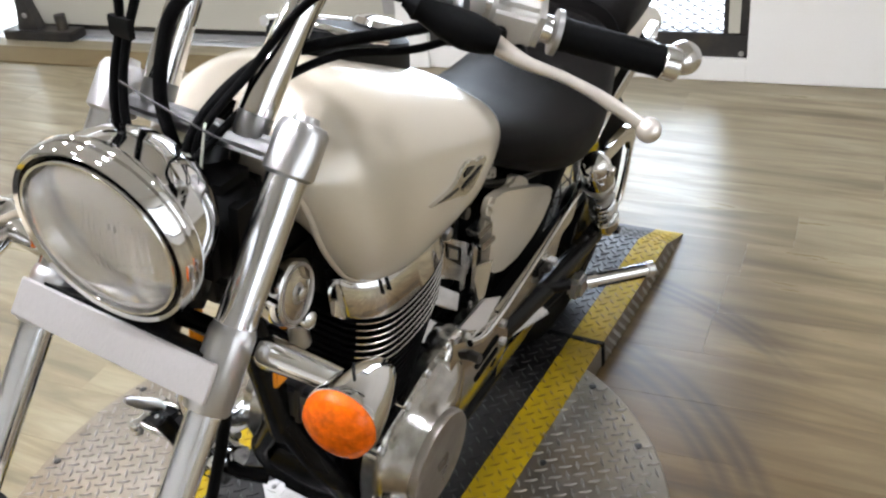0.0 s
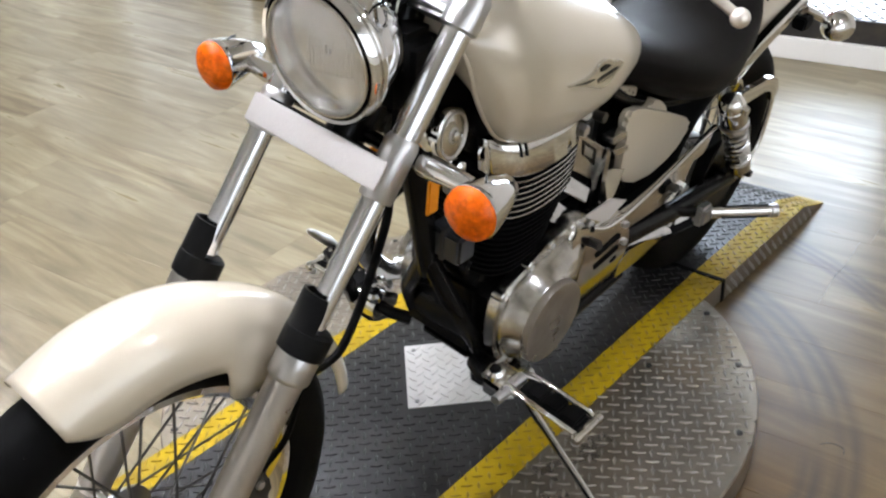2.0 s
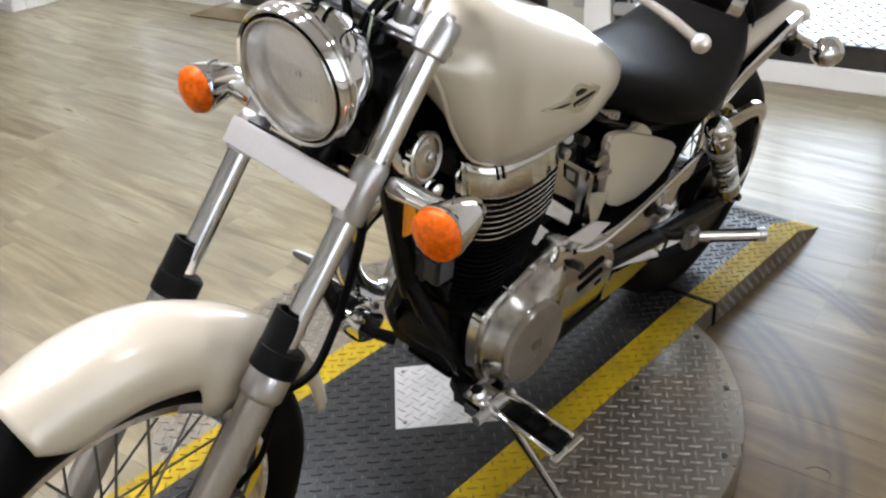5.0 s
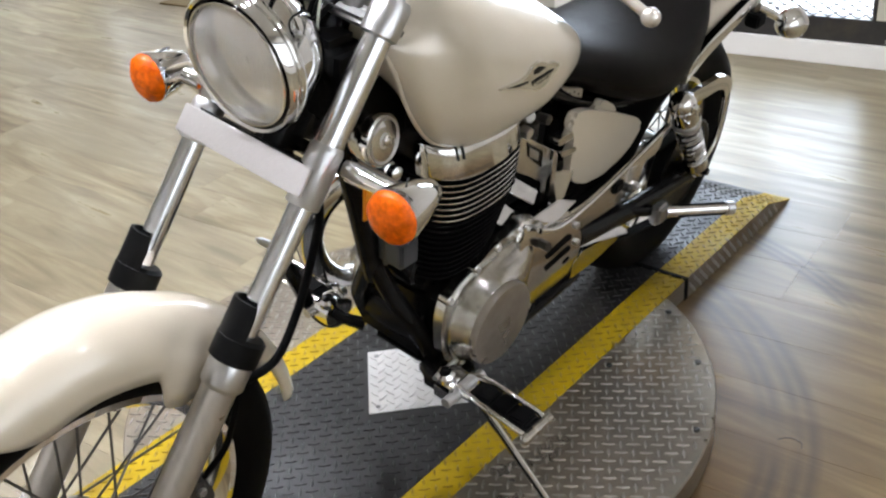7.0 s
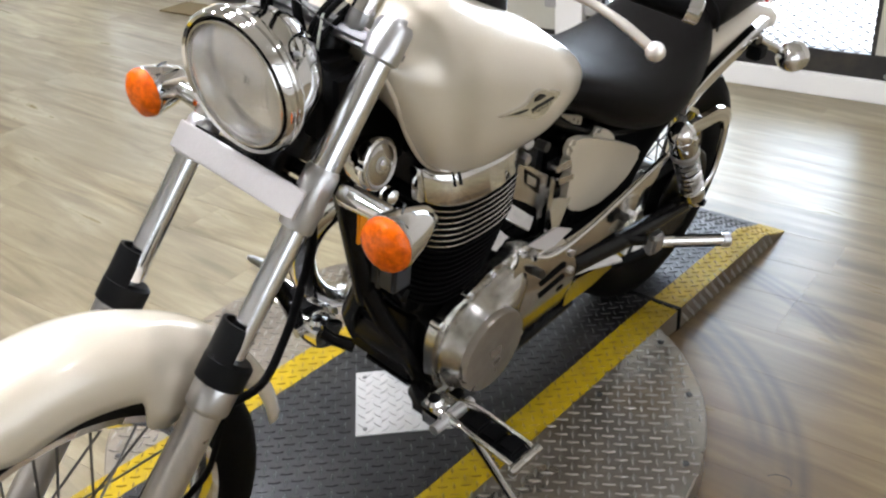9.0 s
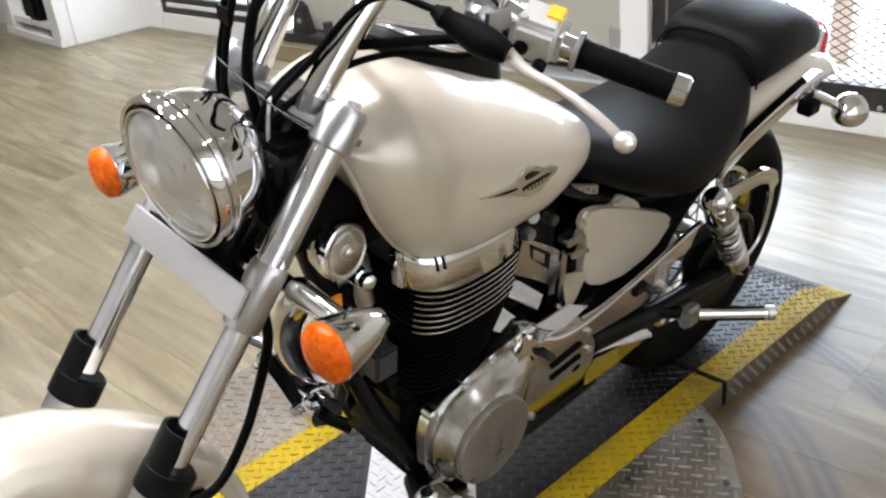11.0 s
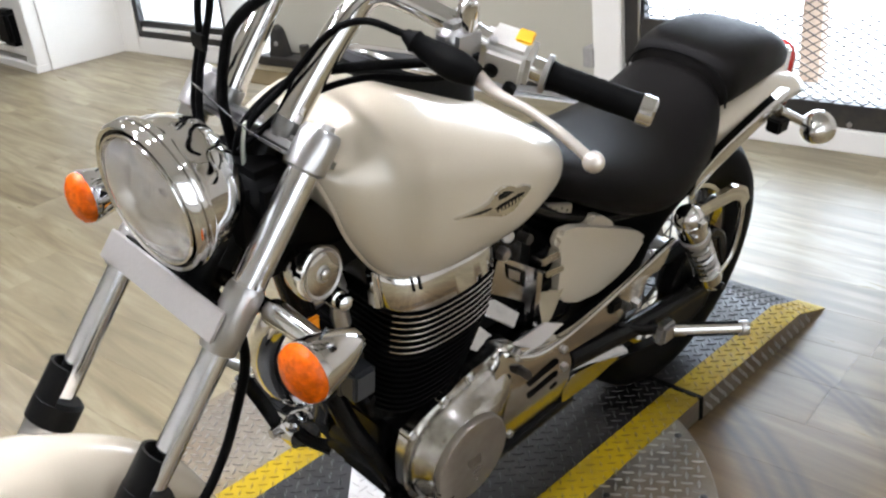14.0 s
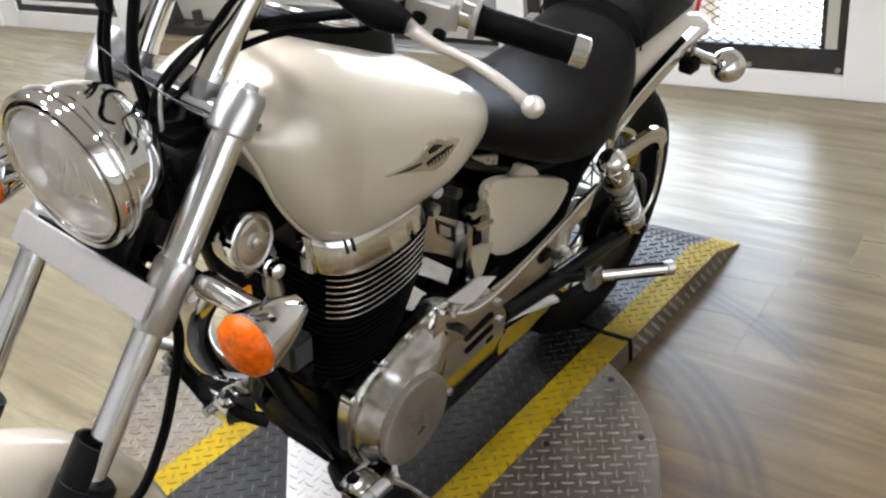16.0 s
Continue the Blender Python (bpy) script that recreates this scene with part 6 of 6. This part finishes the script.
def foot_control(s):
    f = part("foot_control", tube([(0.838, s * 0.085, 0.275), (0.862, s * 0.12, 0.285), (0.866, s * 0.150, 0.290)], [0.022, 0.020, 0.016] if s > 0 else [0.014, 0.012, 0.012], 14), BLACK, bike, "black foot control mount")
    cl = part("clevis", slab(rounded([(0.888, 0.262), (0.892, 0.300), (0.872, 0.318), (0.835, 0.312), (0.815, 0.290), (0.825, 0.265)], 0.016), s * 0.138, s * 0.176, 0.004), CHROME, f, "chrome peg bracket")
    part("pivot_cap", lathe([(0.018, 0), (0.018, 0.012), (0.012, 0.018), (0.006, 0.016)], (0.872, s * 0.150, 0.310), (0.2, 0, 1), 18), CHROME, cl)
    part("pivot_hole", lathe([(0.010, 0), (0.010, 0.003), (0.004, 0.004)], (0.8755, s * 0.150, 0.3265), (0.2, 0, 1), 12), BLACK, cl)
    part("pivot", tube([(0.905, s * 0.178, 0.288), (0.800, s * 0.178, 0.288)], 0.010, 12), SATIN, f)
    frame_bm = None
    for x, w in ((0.870, 0.011), (0.810, 0.011)):
        frame_bm = join(frame_bm, tube([(x - (x - 0.84) * 0.35, s * 0.168, 0.288), (x - (x - 0.84) * 0.1, s * 0.192, 0.292), (x, s * 0.225, 0.294), (x, s * 0.314, 0.290), (x - (x - 0.84) * 0.05, s * 0.332, 0.286)], [0.010, 0.0085, 0.0055, 0.0055, 0.0055], 12))
    peg = part("peg", frame_bm, CHROME, f, "chrome forward foot peg")
    end = tube([(0.804, s * 0.332, 0.284), (0.878, s * 0.332, 0.284)], 0.0085, 12)
    for x in (0.808, 0.841, 0.874):
        join(end, lathe([(0.006, -0.009), (0.0105, -0.005), (0.0105, 0.005), (0.006, 0.009)], (x, s * 0.332, 0.285), (1, 0, 0), 14))
    part("peg_end", end, CHROME, f, "chrome peg end bar with round knuckles")
    part("peg_bed", box((0.816, min(s * 0.19, s * 0.328), 0.276), (0.864, max(s * 0.19, s * 0.328), 0.290), 0.004), MATTE, f)
    for k in range(3):
        y = 0.206 + 0.038 * k
        part("pad", box((0.819, min(s * y, s * (y + 0.0365)), 0.288), (0.861, max(s * y, s * (y + 0.0365)), 0.300), 0.004, seg=2), RUBBER, f, "black rubber peg block")
    part("feeler", lathe([(0.006, 0), (0.008, 0.003), (0.008, 0.010), (0.005, 0.012)], (0.87, s * 0.330, 0.278), (0, 0, -1), 12), SATIN, f)
    if s > 0:
        part("linkage", tube([(0.88, 0.13, 0.30), (0.60, 0.125, 0.305)], 0.0045, 8), SATIN, f)
    else:
        line = smooth_line([(0.790, -0.190, 0.205), (0.830, -0.195, 0.215), (0.866, -0.205, 0.262), (0.900, -0.208, 0.345), (0.932, -0.212, 0.420)], 4)
        part("brake_pedal", tube(line, 0.010, 10, flat=(0.026, 0.026)), BLACK, f, "black brake pedal arm")
        part("pedal_edge", tube([p + V(0.008, 0.006, 0.012) for p in line[3:]], 0.004, 8), CHROME, f, "bright edge on the pedal arm")
        part("pedal_pad", tube([(0.910, -0.225, 0.415), (0.925, -0.228, 0.432), (0.962, -0.232, 0.468), (0.970, -0.233, 0.476)], [0.008, 0.011, 0.007, 0.003], 10), SATIN, f, "bright brake pedal tip")
    return f


for s in (1, -1):
    foot_control(s)


def side_stand():
    p, q = V(0.775, 0.115, 0.222), V(0.812, 0.375, 0.080)
    k = part("side_stand", tube([p, p + (q - p) * 0.25, q], [0.0115, 0.0085, 0.0080], 14), CHROME, bike, "steel side stand swung out")
    part("groove", tube([p + (q - p) * 0.2 + V(0.008, 0.003, 0.004), q + (p - q) * 0.06 + V(0.0065, 0.003, 0.003)], 0.0028, 6), BLACK, k, "dark groove along the stand")
    part("pivot_lug", box((0.745, 0.085, 0.20), (0.805, 0.13, 0.245), 0.008), BLACK, k)
    toe = smooth_line([q + V(-0.006, 0.0, 0.0), V(0.806, 0.405, 0.081), V(0.799, 0.433, 0.084), V(0.818, 0.424, 0.081), V(0.828, 0.400, 0.077), q + V(0.008, -0.002, 0.0)], 4)
    part("foot", tube(toe, 0.0052, 8), CHROME, k, "bent steel stand foot")
    part("foot_plate", loft([[V(0.803, 0.388, 0.0765), V(0.803, 0.428, 0.083), V(0.820, 0.418, 0.079), V(0.823, 0.394, 0.0755)], [V(0.803, 0.388, 0.0795), V(0.803, 0.428, 0.086), V(0.820, 0.418, 0.082), V(0.823, 0.394, 0.0785)]]), BLACK, k)
    sp = [p + V(-0.012, 0.02, -0.022) + (q - p) * (0.42 * t / 60) + V(math.cos(t * 1.4) * 0.006, 0, math.sin(t * 1.4) * 0.006) for t in range(61)]
    part("spring", tube(sp, 0.0015, 5), FRAME, k, "dark return spring")
    return k


side_stand()


def passenger_peg(s):
    root, end = V(0.123, s * 0.175, 0.320), V(-0.010, s * 0.280, 0.316)
    d = (end - root).normalized()
    g = part("passenger_peg", tube([root, root + d * 0.03, end - d * 0.022, end - d * 0.02], [0.0145, 0.0145, 0.0145, 0.0145], 16), CHROME, bike, "chrome passenger foot peg")
    part("end_cap", tube([end - d * 0.02, end - d * 0.018, end - d * 0.002, end], [0.0145, 0.0165, 0.0165, 0.013], 16), SATIN, g)
    part("mount", box((0.115, s * 0.168 - 0.014, 0.295), (0.165, s * 0.168 + 0.014, 0.345), 0.008), SATIN, g)
    part("hanger", tube([(0.25, s * 0.115, 0.36), (0.19, s * 0.14, 0.335), (0.14, s * 0.16, 0.322)], 0.012, 12), BLACK, g)
    u, v, w = basis(d)
    for a in (0, 120, 240):
        e = (u * math.cos(radians(a)) + v * math.sin(radians(a))) * 0.0138
        part("rubber_strip", tube([root + d * 0.03 + e, end - d * 0.025 + e], 0.0032, 6), RUBBER, g)
    return g


for s in (1, -1):
    passenger_peg(s)

# ---- floor planks ----
def floor_planks():
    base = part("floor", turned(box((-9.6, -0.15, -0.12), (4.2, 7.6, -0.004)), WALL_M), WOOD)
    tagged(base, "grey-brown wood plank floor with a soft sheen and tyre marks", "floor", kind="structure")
    wide, long = 0.18, 1.22
    me = None
    rng = random.Random(4)
    rest_v, rest_f = [], []
    count = 0
    turn = Matrix.Rotation(radians(5.8), 4, "Z")
    for i in range(-19, 33):
        shift = rng.uniform(0, long)
        for j in range(-9, 5):
            x, y = i * wide, j * long + shift
            p = turn @ V(x, y, 0)
            if (p.x + 1.85) * 0.9948 + p.y * 0.1015 < -0.06:
                continue
            if not (-2.5 < p.x < 5.05 and -9.0 < p.y < 3.1):
                continue
            if -2.3 < p.x < 2.0 and -4.6 < p.y < 1.6 and count < 300:
                if me is None:
                    bm = box((-wide / 2 + 0.0002, -long / 2 + 0.0002, -0.006), (wide / 2 - 0.0002, long / 2 - 0.0002, 0.0), 0.0003, seg=1)
                    me = bpy.data.meshes.new("plank")
                    bm.to_mesh(me)
                    bm.free()
                    me.materials.append(WOOD)
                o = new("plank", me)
                o.matrix_world = Matrix.Translation(p) @ turn
                o.parent = base
                count += 1
            else:
                k = len(rest_v)
                for a, b in ((-1, -1), (1, -1), (1, 1), (-1, 1)):
                    rest_v.append(turn @ V(x + a * (wide / 2 - 0.0004), y + b * (long / 2 - 0.0004), 0))
                rest_f.append((k, k + 1, k + 2, k + 3))
    m2 = bpy.data.meshes.new("far_planks")
    m2.from_pydata(rest_v, [], rest_f)
    m2.materials.append(WOOD)
    o = new("far_planks", m2)
    o.parent = base
    tagged(o, "further planks of the same floor", kind="stuff")


def floor_scuffs():
    """A short curled scratch by the turntable."""
    f = bpy.data.objects["floor"]
    part("scratch", tube(smooth_line([(0.375, 0.565, 0.0004), (0.36, 0.577, 0.0004), (0.355, 0.596, 0.0004), (0.361, 0.61, 0.0004), (0.376, 0.615, 0.0004)], 5), [0.0004] + [0.0010] * 19 + [0.0006], 6), FRAME, f, "short dark curled scratch")



floor_planks()
floor_scuffs()
